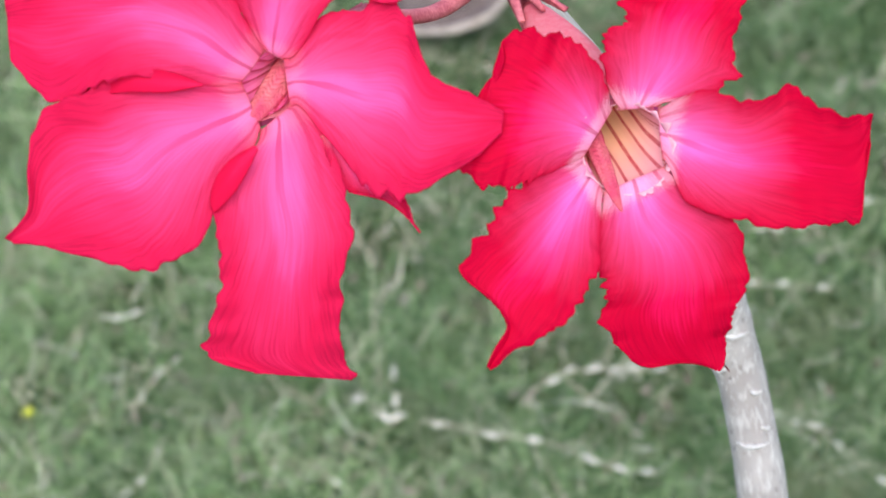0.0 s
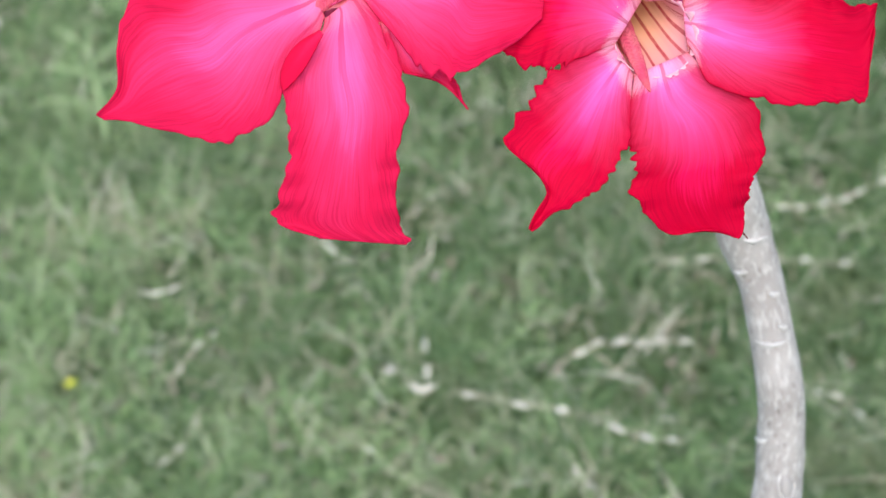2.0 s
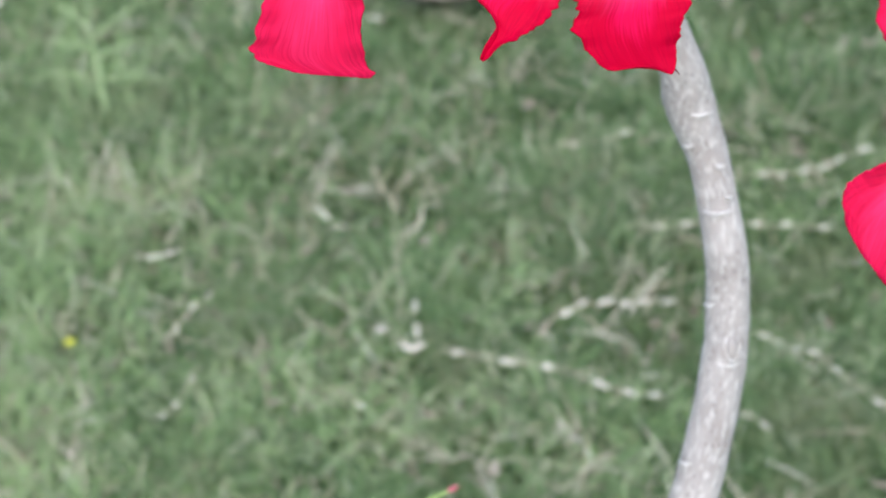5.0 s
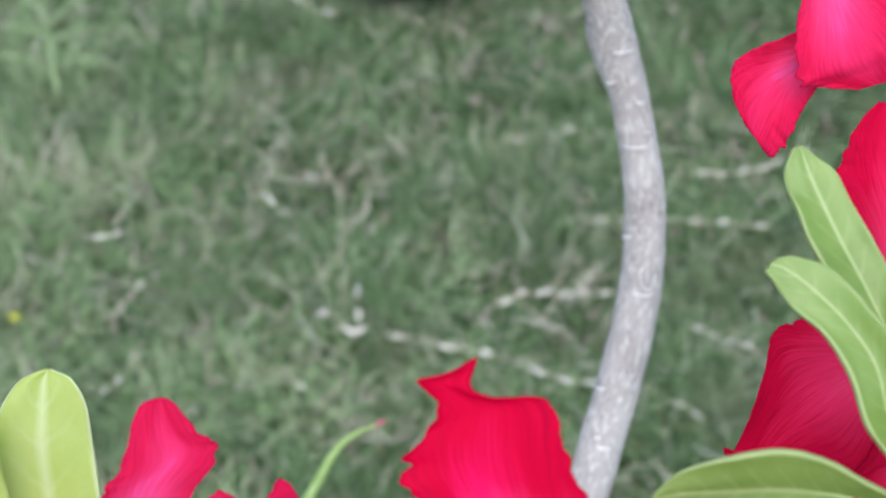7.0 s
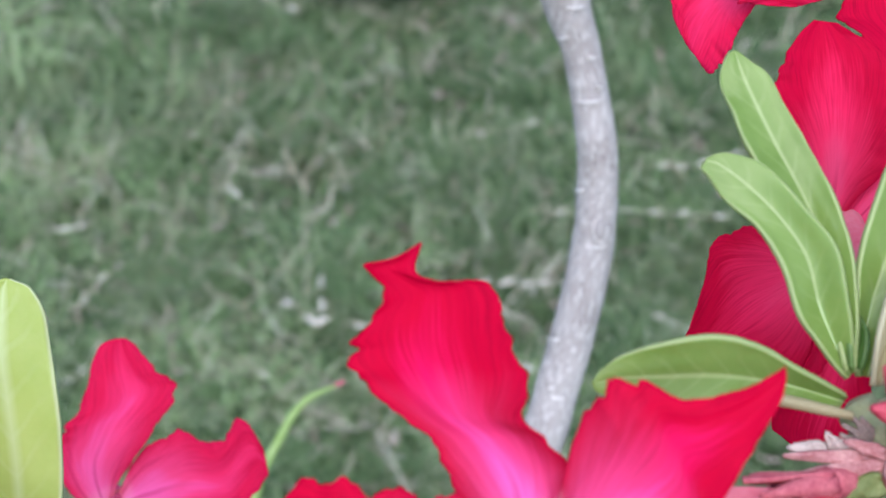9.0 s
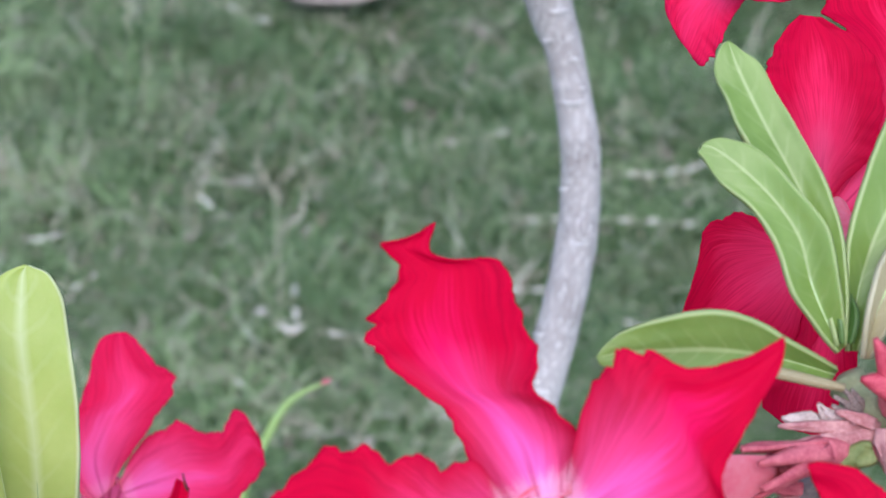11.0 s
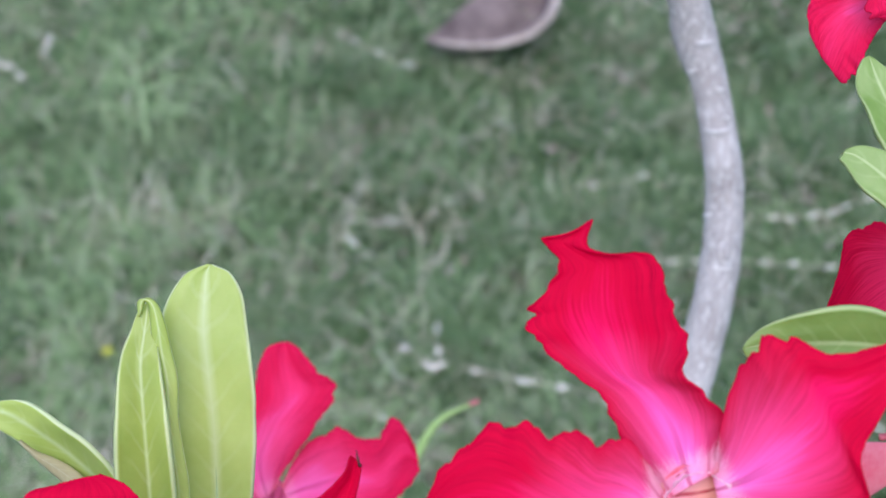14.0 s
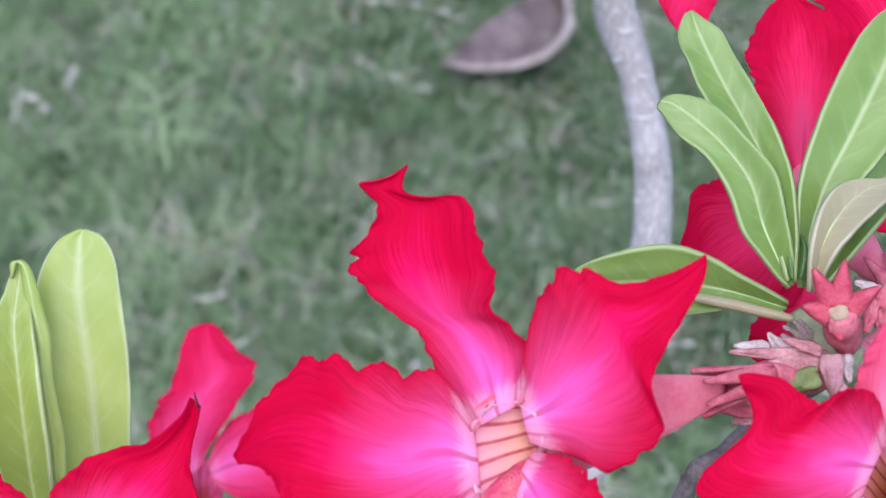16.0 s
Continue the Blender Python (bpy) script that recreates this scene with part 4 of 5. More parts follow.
leaf('pale green leaf arching sideways with a curled edge', pose(0.0220, 0.2644, 0.7191, 49.05, 3.40, 3.66), 'pale', 0.25,
     [(-0.11, 0.12, 0.0, 0.26, -152, 0.0), (-0.4, 1.6, 1.24, 0.5, -171, -0.44), (-0.96, 2.31, 1.61, 0.57, -159, -0.5), (-1.6, 2.81, 1.73, 0.53, -157, -0.38), (-2.17, 3.15, 1.67, 0.45, -144, -0.2), (-2.6, 3.24, 1.56, 0.24, -132, -0.06), (-2.82, 3.18, 1.5, 0.05, -117, -0.0)],
     [(-1.95, 2.63, 1.95, 0.03, -68, 0.0), (-1.66, 2.34, 1.8, 0.06, -107, 0.0), (-1.34, 2.11, 1.65, 0.14, -137, 0.0), (-0.96, 1.76, 1.5, 0.19, -142, 0.0), (-0.66, 1.24, 1.35, 0.22, -148, 0.0)])

leaf('green upright leaf with pale midrib and tip', pose(0.1853, 0.2540, 0.7899, 49.43, 4.41, 3.59), 'green', 0.25,
     [(-0.01, 0.05, 0.0, 0.08, 0, 0.0), (-0.08, 1.04, -0.26, 0.24, 26, -0.0), (-0.27, 1.98, -0.51, 0.36, 17, -0.0), (-0.64, 2.89, -0.75, 0.46, 7, 0.0), (-0.98, 3.59, -0.93, 0.52, 0, 0.0), (-1.25, 4.21, -1.09, 0.44, 8, 0.0), (-1.45, 4.71, -1.22, 0.4, 10, -0.0), (-1.56, 5.05, -1.3, 0.18, -7, -0.0)])

leaf('green leaf with wavy edge and pale midrib', pose(0.1855, 0.2541, 0.7889, 49.43, 4.41, 3.59), 'green', 0.25,
     [(-0.01, 0.05, 0.0, 0.09, 36, 0.0), (-0.27, 0.54, 0.02, 0.27, 5, -0.0), (-0.53, 1.16, 0.02, 0.42, 18, -0.0), (-0.75, 1.94, 0.0, 0.46, 24, -0.0), (-1.19, 2.57, -0.05, 0.4, 26, -0.0), (-1.7, 3.07, -0.12, 0.42, 43, 0.0), (-2.09, 3.36, -0.18, 0.26, 43, 0.0), (-2.27, 3.42, -0.2, 0.1, 43, -0.0)])

leaf('large green leaf standing upright, lighter veins', pose(0.1879, 0.2559, 0.7873, 49.43, 4.41, 3.59), 'green', 0.25,
     [(-0.01, -0.0, 0.0, 0.09, 0, 0.0), (0.12, 0.93, -0.11, 0.27, -23, -0.0), (0.46, 1.87, -0.26, 0.52, -12, -0.0), (0.97, 2.77, -0.42, 0.71, -13, -0.0), (1.52, 3.79, -0.63, 0.75, -16, 0.0), (1.97, 4.69, -0.84, 0.59, -24, 0.0), (2.32, 5.29, -1.0, 0.28, -41, 0.0)])

leaf('leaf bent over, showing its pale brownish underside', pose(0.1886, 0.2511, 0.7909, 49.43, 4.41, 3.59), 'under', 0.25,
     [(0.0, -0.03, -0.0, 0.07, 0, 0.0), (0.17, 0.76, 0.09, 0.24, -25, 0.0), (0.56, 1.38, -0.11, 0.39, -32, 0.0), (1.14, 1.8, -0.47, 0.41, -24, -0.0), (1.89, 1.94, -0.8, 0.23, -23, -0.0)])

leaf('small dark green leaf bud at the shoot tip', pose(0.1859, 0.2545, 0.7906, 49.43, 4.41, 3.59), 'bud', 0.25,
     [(0.02, 0.0, 0.0, 0.09, 0, 0.0), (0.05, 0.53, -0.2, 0.16, -6, 0.0), (0.1, 0.93, -0.48, 0.09, 0, -0.0), (0.14, 1.08, -0.6, 0.04, 16, -0.0)])

leaf('green leaf spreading sideways, underside edge showing', pose(0.1840, 0.2512, 0.7866, 46.32, 0.80, 0.19), 'green', 0.25,
     [(0.01, 0.01, -0.0, 0.11, -119, -0.0), (-0.80, 0.27, 0.34, 0.28, -96, -0.12), (-1.50, 0.42, 0.58, 0.51, -98, -0.18), (-2.21, 0.50, 0.78, 0.62, -97, -0.2), (-2.98, 0.50, 0.96, 0.52, -95, -0.14), (-3.62, 0.48, 1.08, 0.34, -96, -0.05), (-3.94, 0.42, 1.12, 0.1, -99, 0.0)],
     [(-1.67, 0.20, 0.92, 0.06, -99, -0.0), (-1.34, 0.14, 0.78, 0.08, -98, -0.0), (-0.83, 0.03, 0.62, 0.08, -98, -0.0), (-0.32, -0.1, 0.46, 0.07, -103, -0.0), (0.1, -0.2, 0.32, 0.05, -112, -0.0)])

leaf('green leaf turned edge-on behind the shoot tip', pose(0.1912, 0.2591, 0.7843, 49.43, 4.41, 3.59), 'green', 0.25,
     [(-0.0, 0.03, -0.0, 0.11, 14, 0.0), (0.76, 1.05, -0.32, 0.26, 0, -0.0), (1.48, 2.08, -0.96, 0.43, -22, 0.0), (1.88, 2.6, -1.4, 0.3, -24, -0.0)])


# ---- stems ----
TOP = (0.1064, 0.5082, 0.7868)
bare = branch("stem", [(0.135, 0.33, 0.22), (0.118, 0.365, 0.46), (0.1300, 0.397, 0.552), (0.1458, 0.4154, 0.5805), (0.1511, 0.4269, 0.5909), (0.1565, 0.4389, 0.6034), (0.1627, 0.4562, 0.6229), (0.1646, 0.4667, 0.6367), (0.1643, 0.4755, 0.6518), (0.1601, 0.4901, 0.6729), (0.1549, 0.4977, 0.6882), (0.1514, 0.5, 0.7035), (0.1400, 0.5035, 0.7315), (0.1250, 0.5065, 0.759), TOP],
              [0.012, 0.008, 0.0074, 0.0071, 0.0069, 0.0068, 0.0066, 0.0064, 0.0062, 0.0059, 0.0072, 0.0060, 0.005, 0.0042, 0.0036], "bare curved grey stem with leaf scars", 140, None, 0.05)
FACE = Vector((-0.05, -0.68, 0.73)).normalized()


def scar(x, y, z, aside, half, bud=False):
    """A pale raised leaf scar, curved like a smile round the stem."""
    up = Vector((0.02, 0.66, 0.72))
    up = (up - FACE * up.dot(FACE)).normalized()
    right = up.cross(FACE)
    r = 0.0073 if z > 0.68 else 0.0064
    pts, rad = [], []
    for i in range(9):
        u = i / 4 - 1
        h = aside + half * u
        depth = math.sqrt(max(r * r - h * h, 0.0)) - 0.0001
        rise = half * (0.30 * u * u) + (0.0016 * math.sqrt(max(0, 1 - u * u)) if bud else 0.0)
        pts.append(Vector((x, y, z)) + right * h + FACE * depth + up * rise)
        rad.append(0.00068 * (1.0 - 0.55 * abs(u)) * (1.25 if bud else 1.0))
    v, f, uv = sweep(pts, rad, 18, 7, 0.8, x * 900 + z * 700)
    ob = part("leaf_scar", mesh_of("leaf_scar", v, f, uv), SCAR, bare)
    return ob


for mark in (
    (0.1552, 0.4967, 0.6867, -0.0026, 0.0027), (0.1565, 0.4957, 0.6838, 0.0009, 0.0037),
    (0.1586, 0.4914, 0.6765, -0.0042, 0.0015), (0.1605, 0.4889, 0.6710, 0.0024, 0.0014),
    (0.1627, 0.4811, 0.6600, -0.0008, 0.0037), (0.1620, 0.4839, 0.6638, 0.0030, 0.0010),
    (0.1646, 0.4673, 0.6377, -0.0053, 0.0014), (0.1628, 0.4568, 0.6238, 0.0011, 0.0034),
    (0.1559, 0.4384, 0.6028, -0.0046, 0.0021), (0.1509, 0.4261, 0.5902, 0.0013, 0.0045),
    (0.1517, 0.4285, 0.5925, -0.0016, 0.0017),
):
    scar(*mark)


def stem_bud(x, y, z, aside, half, tall):
    """A dormant bud: a low swelling inside a pale oval scar."""
    up = Vector((0.02, 0.66, 0.72))
    up = (up - FACE * up.dot(FACE)).normalized()
    right = up.cross(FACE)
    core = Vector((x, y, z))

    def on_bark(h, rise, out):
        return core + right * h + up * rise + FACE * (math.sqrt(max(0.0063 ** 2 - h * h, 0.0)) + out)

    loop = [on_bark(aside + half * math.cos(a), tall * math.sin(a), 0.0) for a in np.linspace(-2.2, 4.0, 25)]
    v, f, uv = sweep(loop, [0.00022 + 0.0003 * abs(wob(i * 0.7, 4.0)) for i in range(25)], 60, 7, 0.8, 6.0)
    part("bud_scar", mesh_of("bud_scar", v, f, uv), SCAR, bare, "pale oval scar round a dormant bud")
    verts, faces = [], []
    for i in range(6):
        for j in range(20):
            a, r = 2 * math.pi * j / 20, 1 - i / 5.2
            verts.append(on_bark(aside + half * 0.85 * r * math.cos(a), tall * 0.85 * r * math.sin(a), 0.0011 * (1 - r * r) + 0.0002 * wob(a * 3, i)))
    for i in range(5):
        for j in range(20):
            faces.append((i * 20 + j, i * 20 + (j + 1) % 20, (i + 1) * 20 + (j + 1) % 20, (i + 1) * 20 + j))
    faces.append(tuple(range(100, 120)))
    part("dormant_bud", mesh_of("dormant_bud", verts, faces), BARK, bare)


stem_bud(0.1635, 0.4602, 0.6284, 0.0019, 0.0021, 0.0040)

branch("trunk", [(0.135, 0.33, -0.02), (0.135, 0.33, 0.05), (0.137, 0.332, 0.13), (0.135, 0.33, 0.22), (0.135, 0.33, 0.26)], [0.062, 0.068, 0.05, 0.028, 0.018], "swollen grey base of the shrub")
branch("branch", [(0.14, 0.325, 0.20), (0.150, 0.25, 0.50), (0.152, 0.243, 0.68), (0.1645, 0.2336, 0.7551), (0.1729, 0.2382, 0.7625), (0.1812, 0.2418, 0.7689), (0.1894, 0.2461, 0.7749)],
       [0.013, 0.008, 0.0028, 0.0019, 0.0019, 0.0023, 0.0034], "dark grey-brown branch ending in a leafy shoot", 60, TWIG, 0.15)
shoot = branch("shoot_tip", [(0.1903, 0.2452, 0.7734), (0.1934, 0.2475, 0.7770), (0.1908, 0.2499, 0.7804), (0.1884, 0.2517, 0.7826), (0.1871, 0.2531, 0.7846)],
               [0.0046, 0.0052, 0.0050, 0.0040, 0.0022], "knobbly grey-green shoot tip", 26, SHOOT, 0.35)
branch("branch", [(0.13, 0.325, 0.20), (0.05, 0.27, 0.45), (0.030, 0.250, 0.64), (0.031, 0.258, 0.70), (0.031, 0.259, 0.716)], [0.013, 0.008, 0.006, 0.005, 0.004], "grey branch under the pale leaves")
branch("branch", [(0.13, 0.34, 0.22), (0.06, 0.35, 0.45), (0.028, 0.345, 0.57), (0.0245, 0.350, 0.592)], [0.012, 0.006, 0.003, 0.002], "grey side branch carrying a small flower")
branch("branch", [(0.15, 0.33, 0.22), (0.27, 0.35, 0.50), (0.30, 0.375, 0.74), (0.27, 0.39, 0.80)], [0.012, 0.007, 0.005, 0.003], "grey side branch carrying a hanging flower")


def pedicel(a, b, r=0.0016):
    a, b = Vector(a), Vector(b)
    mid = (a + b) / 2 + Vector((0, 0, -0.1 * (a - b).length))
    v, f, uv = sweep([a, mid, b], [r * 0.9, r, r * 1.2], 14, 10, 0.1, a.x * 90)
    on_plant("pedicel", mesh_of("pedicel", v, f, uv), CALYX, "short reddish flower stalk")


for at, to in zip(ENDS, (TOP, TOP, (0.27, 0.39, 0.80), (0.1936, 0.2477, 0.7761), (0.1919, 0.2455, 0.7765), (0.031, 0.259, 0.716), (0.1897, 0.2426, 0.7676), (0.0245, 0.350, 0.592))):
    pedicel(at, to, 0.0030 if to == (0.1919, 0.2455, 0.7765) else 0.0016)

ROSY = plain_material("rosy_calyx", (0.50, 0.045, 0.085), (0.74, 0.14, 0.18), 300, 0.55, 0.5, through_amount=0.2)
CREAM = plain_material("ovary_cream", (0.36, 0.25, 0.15), (0.52, 0.38, 0.25), 400, 0.6, 0.4)
DUSTY = plain_material("dusty_bract", (0.46, 0.17, 0.18), (0.76, 0.44, 0.43), 320, 0.7, 0.7, through_amount=0.2)

# ---- the shoot tip: a calyx that has lost its flower, dried bracts, leaf stubs ----
v, f, uv = sweep([(0.1948, 0.2456, 0.7827), (0.1934, 0.2441, 0.7884), (0.1927, 0.2434, 0.7921), (0.1925, 0.2432, 0.7933)], [0.0026, 0.0034, 0.0030, 0.0012], 16, 14, 0.2, 3.0)
star = on_plant("calyx", mesh_of("calyx", v, f, uv), CALYX, "star-shaped rosy calyx whose flower has dropped")
RIGHT, UP = Vector((0.99, 0.02, -0.08)), Vector((0.06, 0.64, 0.76))
for i, a in enumerate((121, 86, 36, 168, 275)):
    w = RIGHT * math.cos(radians(a)) + UP * math.sin(radians(a)) + FACE * 0.3
    sepal(star, Vector((0.1925, 0.2434, 0.7916)) + w * 0.0018, w, (0.0078, 0.0080, 0.0068, 0.0050, 0.0026)[i], 0.0023, ROSY, i * 1.7, FACE)
v, f, uv = sweep([(0.1924, 0.2434, 0.7921), (0.1925, 0.2428, 0.7935), (0.1925, 0.2426, 0.7940)], [0.0021, 0.0018, 0.0004], 8, 12, 0.3, 5.0)
ovary = part("ovary", mesh_of("ovary", v, f, uv), CREAM, star, "small cream ovary")


def bract(x, y, z, way, length, width, material, label, seed):
    host = on_plant("bract", mesh_of("bract", *bract_mesh(way, length, width, seed)), material, label, 0.0005, Matrix.Translation((x, y, z)))
    return host


def bract_mesh(way, length, width, seed):
    """A crumpled, pointed scale."""
    way = Vector(way).normalized()
    side = way.cross(FACE).normalized()
    verts, faces = [], []
    n, k = 12, 9
    for i in range(n):
        s = i / (n - 1)
        w = width * (0.9 + 2.2 * s * (1 - s)) * (1 - s) ** 0.55 * (1 if s < 0.98 else 0.1) + 0.0001
        for j in range(k):
            u = 2 * j / (k - 1) - 1
            lift = 0.35 * width * (1 - u * u) + width * (0.7 * wob(s * 3 + seed, u * 2, seed) + 0.35 * wob(s * 7, u * 5, seed)) + 0.2 * length * s * s * wob(seed, 2.2)
            verts.append(way * length * s + side * w * u * (1 + 0.25 * wob(s * 5, seed, u)) + FACE * lift)
    for i in range(n - 1):
        for j in range(k - 1):
            q = i * k + j
            faces.append((q, q + 1, q + k + 1, q + k))
    return verts, faces


WHITE = plain_material("papery_bract", (0.37, 0.29, 0.26), (0.70, 0.60, 0.56), 420, 0.8, 0.5)
GREENISH = plain_material("green_bract", (0.15, 0.20, 0.06), (0.27, 0.33, 0.12), 260, 0.5, 0.4)
MAUVE = plain_material("mauve_bract", (0.54, 0.25, 0.27), (0.76, 0.46, 0.46), 300, 0.7, 0.5, through_amount=0.2)
bract(0.1910, 0.2432, 0.7820, (-0.99, -0.07, 0.15), 0.0177, 0.0009, DUSTY, "dusty pink withered bract", 1.1)
bract(0.1895, 0.2415, 0.7819, (-0.99, -0.15, 0.08), 0.0142, 0.0013, DUSTY, "dusty pink withered bract", 2.5)
bract(0.1899, 0.2426, 0.7838, (-0.94, 0.14, 0.31), 0.0072, 0.0008, DUSTY, "dusty pink withered bract", 3.8)
bract(0.1856, 0.2391, 0.7805, (-0.98, -0.05, 0.21), 0.0180, 0.0014, CALYX, "dull red withered sepal", 5.2)
bract(0.1846, 0.2390, 0.7789, (-0.99, -0.09, 0.14), 0.0164, 0.0015, CALYX, "dull red withered sepal", 6.6)
bract(0.1796, 0.2385, 0.7783, (-0.98, -0.22, -0.04), 0.0106, 0.0012, CALYX, "dull red withered sepal", 8.0)
bract(0.1781, 0.2367, 0.7749, (-0.98, -0.04, 0.19), 0.0086, 0.0010, CALYX, "dull red withered sepal", 9.3)
bract(0.1776, 0.2365, 0.7731, (-0.97, -0.21, 0.09), 0.0040, 0.0007, DUSTY, "dusty pink withered bract", 10.7)
bract(0.1810, 0.2439, 0.7829, (-0.95, -0.07, 0.29), 0.0068, 0.0013, WHITE, "papery white dried bract", 12.1)
bract(0.1840, 0.2432, 0.7824, (-0.63, 0.38, 0.68), 0.0054, 0.0013, WHITE, "papery white dried bract", 13.4)
bract(0.1883, 0.2460, 0.7827, (-0.77, 0.03, 0.63), 0.0065, 0.0004, HUSK, "dry brown bract", 14.8)
bract(0.1887, 0.2463, 0.7829, (-0.64, 0.14, 0.76), 0.0062, 0.0004, HUSK, "dry brown bract", 16.2)
bract(0.1891, 0.2465, 0.7831, (-0.56, 0.20, 0.80), 0.0049, 0.0004, HUSK, "dry brown bract", 17.5)
bract(0.1887, 0.2455, 0.7821, (-0.85, -0.05, 0.52), 0.0068, 0.0004, HUSK, "dry brown bract", 18.9)
bract(0.1891, 0.2390, 0.7814, (-0.95, -0.30, -0.12), 0.0086, 0.0017, GREENISH, "green bract edged with red", 20.3)
bract(0.1915, 0.2412, 0.7843, (0.03, -0.65, -0.76), 0.0077, 0.0017, MAUVE, "pale mauve bract drooping from the shoot", 21.7)
bract(0.1924, 0.2382, 0.7802, (0.50, -0.61, -0.61), 0.0068, 0.0008, MAUVE, "pale mauve bract drooping from the shoot", 23.0)
bract(0.1940, 0.2428, 0.7827, (0.12, -0.78, -0.62), 0.0051, 0.0009, WHITE, "papery bract hanging from the shoot", 24.4)
bract(0.1993, 0.2483, 0.7906, (-0.28, -0.76, -0.59), 0.0063, 0.0009, CALYX, "dull red withered sepal", 25.8)
bract(0.2007, 0.2474, 0.7893, (0.40, 0.63, 0.67), 0.0066, 0.0014, CALYX, "dull red withered sepal", 27.1)
bract(0.2006, 0.2508, 0.7903, (-0.88, 0.03, 0.48), 0.0051, 0.0009, WHITE, "papery bract hanging from the shoot", 28.5)
bract(0.2008, 0.2461, 0.7863, (-0.20, 0.49, 0.85), 0.0063, 0.0012, CALYX, "dull red withered sepal", 29.9)

def dry_tip(points):
    """The dark, dried thread at the end of a petal."""
    v, f, uv = sweep(points, [0.00028, 0.00022, 0.00010], 10, 6, 0.3, points[0][0] * 90)
    on_plant("petal_tip", mesh_of("petal_tip", v, f, uv), DRIED, "thin dried brown petal tip")


dry_tip([(0.1416, 0.4178, 0.7670), (0.1429, 0.4166, 0.7672), (0.1440, 0.4153, 0.7665)])
dry_tip([(0.0782, 0.2322, 0.7832), (0.0779, 0.2326, 0.7845), (0.0777, 0.2333, 0.7861)])
dry_tip([(0.1680, 0.4433, 0.7973), (0.1691, 0.4436, 0.7983), (0.1701, 0.4441, 0.7986)])

# a slender young leaf curving out low on the plant
v, f, uv = sweep([(0.030, 0.352, 0.47), (0.046, 0.42, 0.485), (0.0480, 0.4583, 0.5027), (0.0577, 0.4729, 0.5182), (0.0662, 0.4816, 0.5270), (0.0789, 0.4866, 0.5310)], [0.0022, 0.0022, 0.0021, 0.0018, 0.0013, 0.0004], 40, 8, 0.1, 1.0)
sprig = on_plant("young_leaf", mesh_of("young_leaf", v, f, uv), SPRIG, "slender curved green shoot with a reddish tip")
v, f, uv = sweep([(0.0772, 0.4863, 0.5306), (0.0792, 0.4867, 0.5311), (0.0808, 0.4871, 0.5320)], [0.0008, 0.0008, 0.0003], 8, 8, 0.3, 2.0)
part("tip", mesh_of("tip", v, f, uv), CALYX, sprig, "withered reddish tip")


# ---- on the lawn ----
def tuft(x, y):
    """A grassy weed: a pale leaning stalk with long narrow blades held out in pairs."""
    top = new("grass_tuft")
    top.location = (x, y, 0.0)
    tagged(top, "spreading tuft of narrow-bladed lawn weed, light green", "weed")
    v, f, uv = sweep([(0.004, -0.02, 0), (0.002, 0.0, 0.03), (-0.003, 0.022, 0.052), (-0.010, 0.055, 0.072)], [0.0020, 0.0022, 0.0019, 0.0008], 20, 8, 0.1)
    part("stalk", mesh_of("stalk", v, f, uv), WEED, top)
    # height along the stalk, turn from +x, length
    for i, (s, turn, ln) in enumerate(((0.35, -8, 0.058), (0.38, 186, 0.066), (0.60, 14, 0.060), (0.66, 168, 0.058), (0.80, 42, 0.074), (0.95, 142, 0.052), (1.0, 95, 0.030))):
        rows = [(0, 0, 0, 0.09, 90, 0), (ln * 35, 0, ln * 12, 0.12, 90, 0), (ln * 70, 0, ln * 15, 0.09, 90, 0), (ln * 100, 0, ln * 4, 0.02, 90, 0)]
        v, f, uv = sheet(rows, 14, 5, lambda s, w: 0.06 * w * w, i * 2.0, 0.2, 0.0)
        b = part("blade", mesh_of("blade", v, f, uv), WEED, top, "", 0.0004)
        b.matrix_basis = Matrix.Translation((0.002 - 0.011 * s * s, 0.06 * s - 0.012, 0.032 + 0.05 * s)) @ Matrix.Rotation(radians(turn), 4, "Z")


tuft(-0.270, 1.298)


def seed_stalk(way, grains, label, seed, plump=1.0):
    """A thin dry grass stalk through points on the lawn, with pale spikelets strung along it."""
    rnd = random.Random(seed)
    pts = [Vector((x, y, 0.037 + 0.005 * math.sin(1.3 * i + seed))) for i, (x, y) in enumerate(way)]
    root = pts[0]
    top = new("dry_grass_stalk")
    top.location = root
    tagged(top, label, "grass stalk", "dry stalks in the lawn")
    pts = [p - root for p in pts]
    v, f, uv = sweep([pts[0] - Vector((0, 0, root.z)), *pts], [0.0005] + [0.0005] * (len(pts) - 1) + [0.0003], 30, 6, 0.2, seed)
    part("stalk", mesh_of("stalk", v, f, uv), STRAW, top)
    g = glide([tuple(p) for p in pts], 80)
    for i in range(grains):
        s = (i + rnd.uniform(0.25, 0.75)) / grains
        p, q = Vector(g[int(s * 78)]), Vector(g[int(s * 78) + 1])
        w = ((q - p).normalized() + Vector((rnd.uniform(-0.25, 0.25), rnd.uniform(-0.25, 0.25), rnd.uniform(0, 0.3)))).normalized()
        ln = rnd.uniform(0.009, 0.016) * plump
        v, f, uv = sweep([p, p + w * ln * 0.35, p + w * ln * 0.7, p + w * ln], [0.0006, rnd.uniform(0.0014, 0.0024) * plump, 0.0012 * plump, 0.0003], 9, 7, 0.5, seed + i)
        part("spikelet", mesh_of("spikelet", v, f, uv), SEED, top)


STALK = "bleached dry grass stalk with pale spikelets on the lawn"
HUSKS = "small clump of white seed husks"
STRAWY = "bent straw-coloured grass stalk"
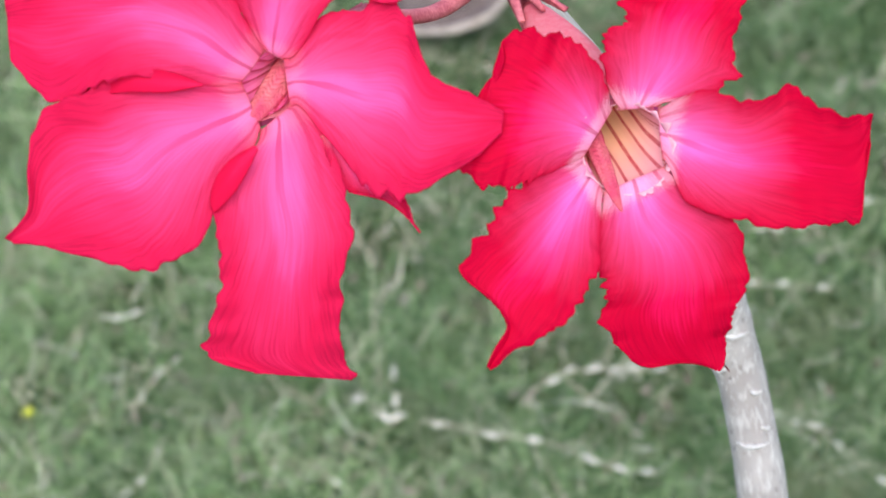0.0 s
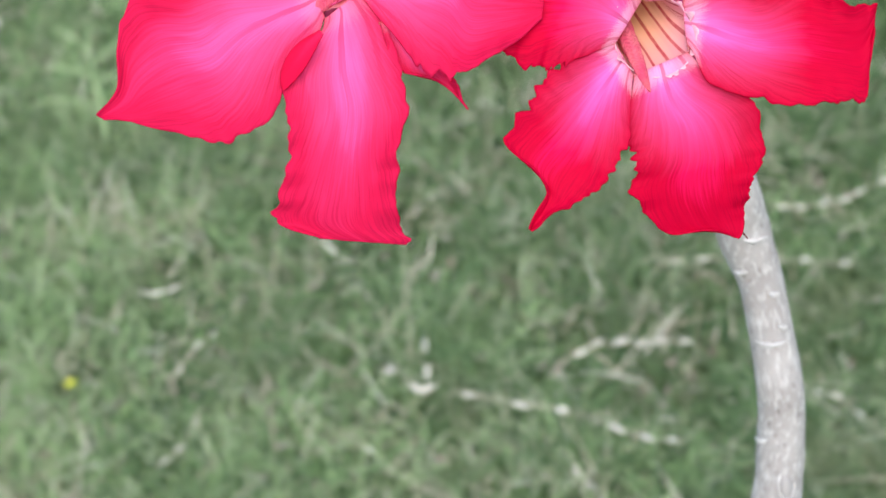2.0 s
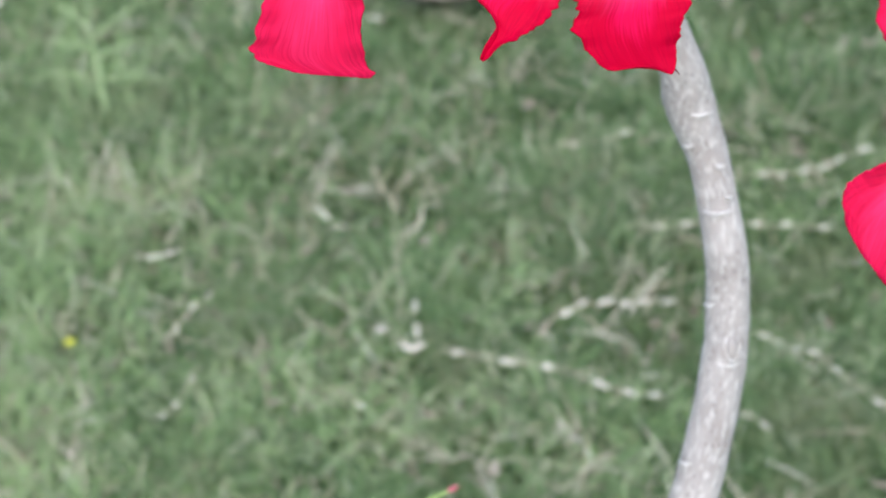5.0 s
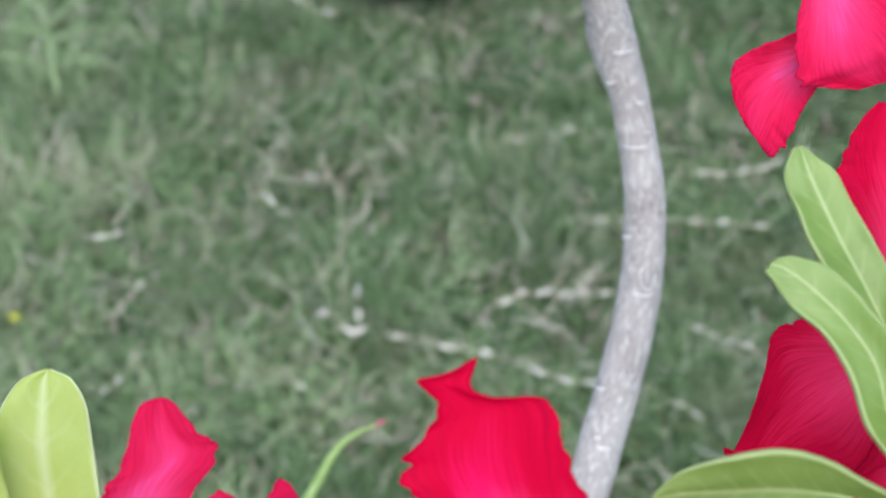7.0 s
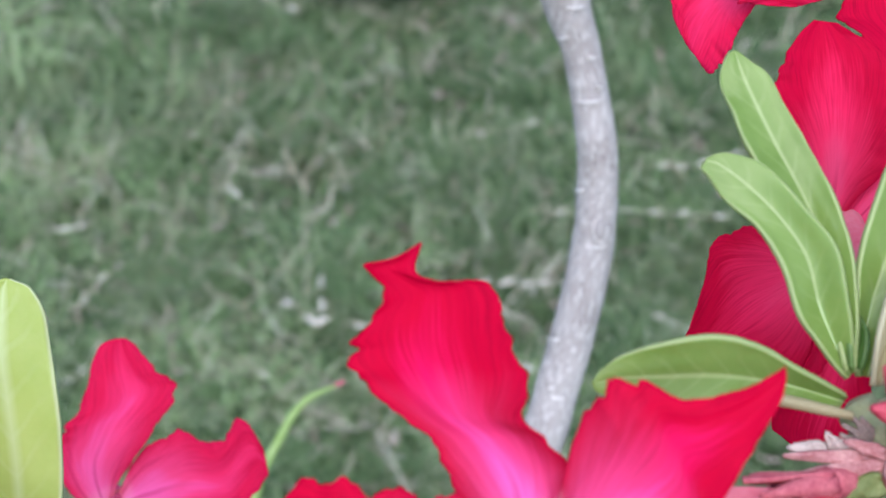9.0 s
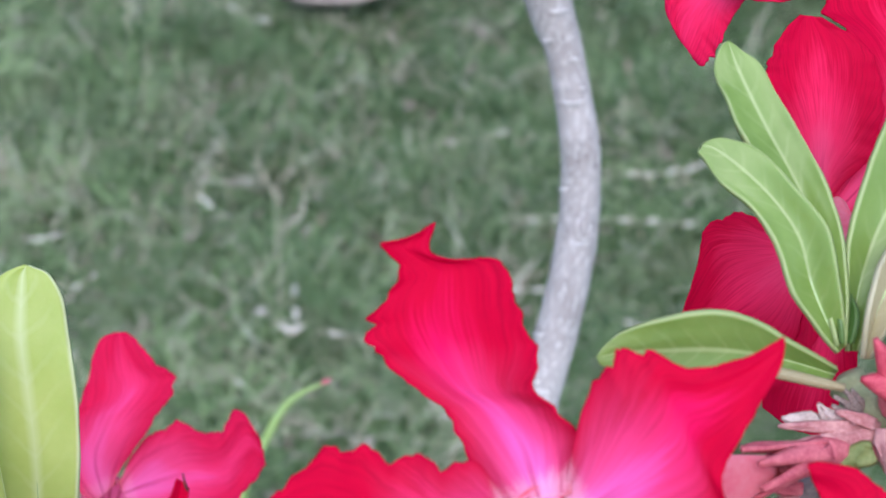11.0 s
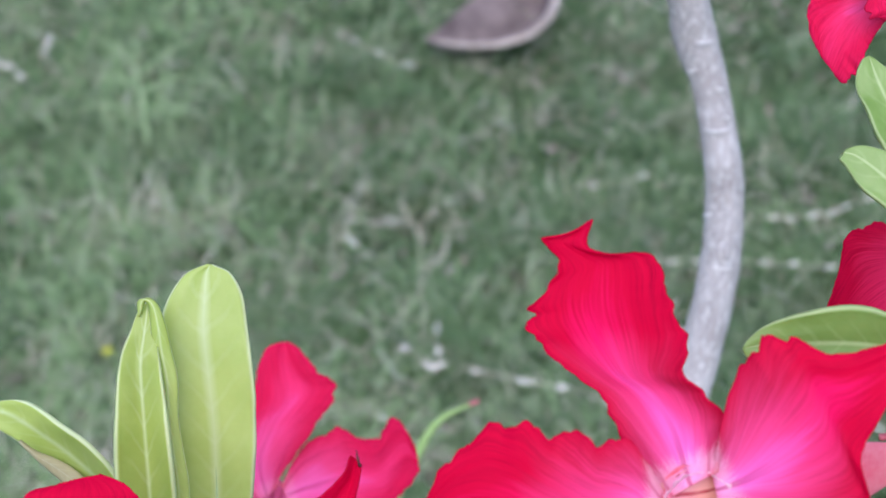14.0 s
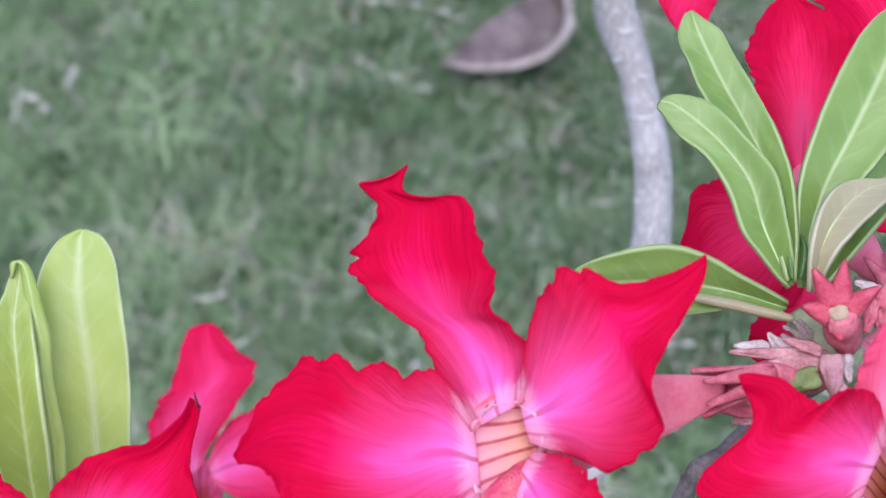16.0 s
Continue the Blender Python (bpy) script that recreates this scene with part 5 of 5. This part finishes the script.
seed_stalk([(0.031, 0.987), (0.073, 0.977), (0.118, 0.970), (0.170, 0.948), (0.187, 0.942)], 6, STALK, 1)
seed_stalk([(0.110, 1.008), (0.132, 1.031), (0.158, 1.036), (0.181, 1.034), (0.208, 1.025)], 6, STALK, 2, 0.9)
seed_stalk([(0.188, 1.109), (0.235, 1.119), (0.285, 1.112), (0.335, 1.099)], 6, STALK, 3, 0.7)
seed_stalk([(0.123, 1.215), (0.155, 1.218), (0.186, 1.224)], 2, "short bleached grass stalk with few spikelets", 4, 0.8)
seed_stalk([(0.258, 1.004), (0.282, 0.982), (0.304, 0.967), (0.344, 0.918)], 6, STALK, 5, 0.8)
seed_stalk([(-0.115, 1.460), (-0.078, 1.419), (-0.027, 1.382)], 4, STRAWY, 6, 0.9)
seed_stalk([(-0.111, 1.547), (-0.053, 1.536), (0.012, 1.502)], 5, STRAWY, 7, 0.9)
seed_stalk([(-0.228, 0.954), (-0.228, 0.914), (-0.238, 0.870)], 3, "curved pale grass stalk", 8, 0.6)
seed_stalk([(-0.148, 0.983), (-0.158, 0.956), (-0.172, 0.938)], 3, "short bleached grass stalk with few spikelets", 9, 0.8)
seed_stalk([(-0.004, 1.006), (0.010, 0.998), (0.014, 1.006)], 3, HUSKS, 10, 1.0)
seed_stalk([(0.010, 1.050), (0.011, 1.032)], 2, HUSKS, 11, 1.0)
seed_stalk([(-0.212, 1.105), (-0.198, 1.096), (-0.182, 1.100)], 4, HUSKS, 12, 0.8)
seed_stalk([(-0.428, 1.358), (-0.430, 1.399), (-0.404, 1.384)], 5, HUSKS, 13, 1.1)
seed_stalk([(-0.388, 1.411), (-0.387, 1.450)], 3, HUSKS, 14, 1.1)
seed_stalk([(0.108, 0.934), (0.124, 0.910), (0.137, 0.892)], 3, "short bleached grass stalk with few spikelets", 15, 0.7)
seed_stalk([(0.277, 1.168), (0.323, 1.173), (0.375, 1.196)], 6, STALK, 16, 0.8)
seed_stalk([(0.238, 0.928), (0.262, 0.912)], 2, "thin grey curved grass stalk", 17, 0.7)
seed_stalk([(-0.174, 1.015), (-0.160, 1.040), (-0.144, 1.054)], 3, STRAWY, 18, 0.6)
seed_stalk([(-0.022, 1.016), (-0.013, 1.008)], 1, HUSKS, 19, 0.9)
seed_stalk([(-0.074, 1.146), (-0.064, 1.136)], 2, HUSKS, 20, 0.8)
seed_stalk([(-0.030, 0.944), (-0.024, 0.938)], 1, HUSKS, 21, 0.8)


def fallen_leaf():
    """A dead leaf rolled up like a boat."""
    top = new("dead_leaf")
    top.matrix_world = pose(0.056, 1.450, 0.030, 0, -4, 36)
    tagged(top, "curled dead brown leaf lying on the lawn", "dead leaf")
    rows = [(-7.2, 2.4, 1.2, 0.25, 90, 0), (-5.6, 1.0, 0.5, 1.7, 90, 0), (-2.8, -0.1, 0, 3.5, 90, 0), (0.6, -0.5, -0.1, 4.3, 90, 0), (3.8, 0.2, 0.3, 3.5, 90, 0), (6.0, 1.4, 1.0, 1.7, 90, 0), (7.4, 2.8, 1.8, 0.6, 90, 0), (9.0, 4.6, 2.6, 0.15, 90, 0)]
    v, f, uv = sheet(rows, 44, 25, lambda s, w: 3.0 * abs(w) ** 1.8 * math.sin(math.pi * (0.08 + 0.84 * s)), 3.3, 0.9, 0.03)
    part("blade", mesh_of("blade", v, f, uv), DEAD, top, "", 0.0012)
    lip = [Vector(v[i * 25]) for i in range(0, 44, 3)]
    a, b, c = sweep(lip, [0.0012 + 0.0030 * math.sin(math.pi * i / 14) for i in range(len(lip))], 40, 9, 0.35, 2.0)
    part("rolled_edge", mesh_of("rolled_edge", a, b, c), DEAD_RIM, top, "paler rolled edge")


fallen_leaf()


def wild_flower(x, y):
    top = new("wild_flower")
    top.location = (x, y, 0)
    tagged(top, "tiny yellow wild flower in the grass", "wild flower")
    v, f, uv = sweep([(0, 0, 0), (0.002, 0.0, 0.02), (0.0, 0.0, 0.042)], [0.0008, 0.0008, 0.0006], 10, 6)
    part("stalk", mesh_of("stalk", v, f, uv), WEED, top)
    for i in range(6):
        rows = [(0.02, 0, 0, 0.07, 90, 0), (0.2, 0, 0.08, 0.15, 90, 0), (0.4, 0, 0.1, 0.11, 90, 0), (0.5, 0, 0.08, 0.03, 90, 0)]
        v, f, uv = sheet(rows, 8, 5, lambda s, w: 0.05 * w * w, i, 0.2, 0.0)
        b = part("petal", mesh_of("petal", v, f, uv), YELLOW, top, "", 0.0003)
        b.matrix_basis = pose(0, 0, 0.042, 0, -20, 60 * i)


wild_flower(-0.247, 1.006)
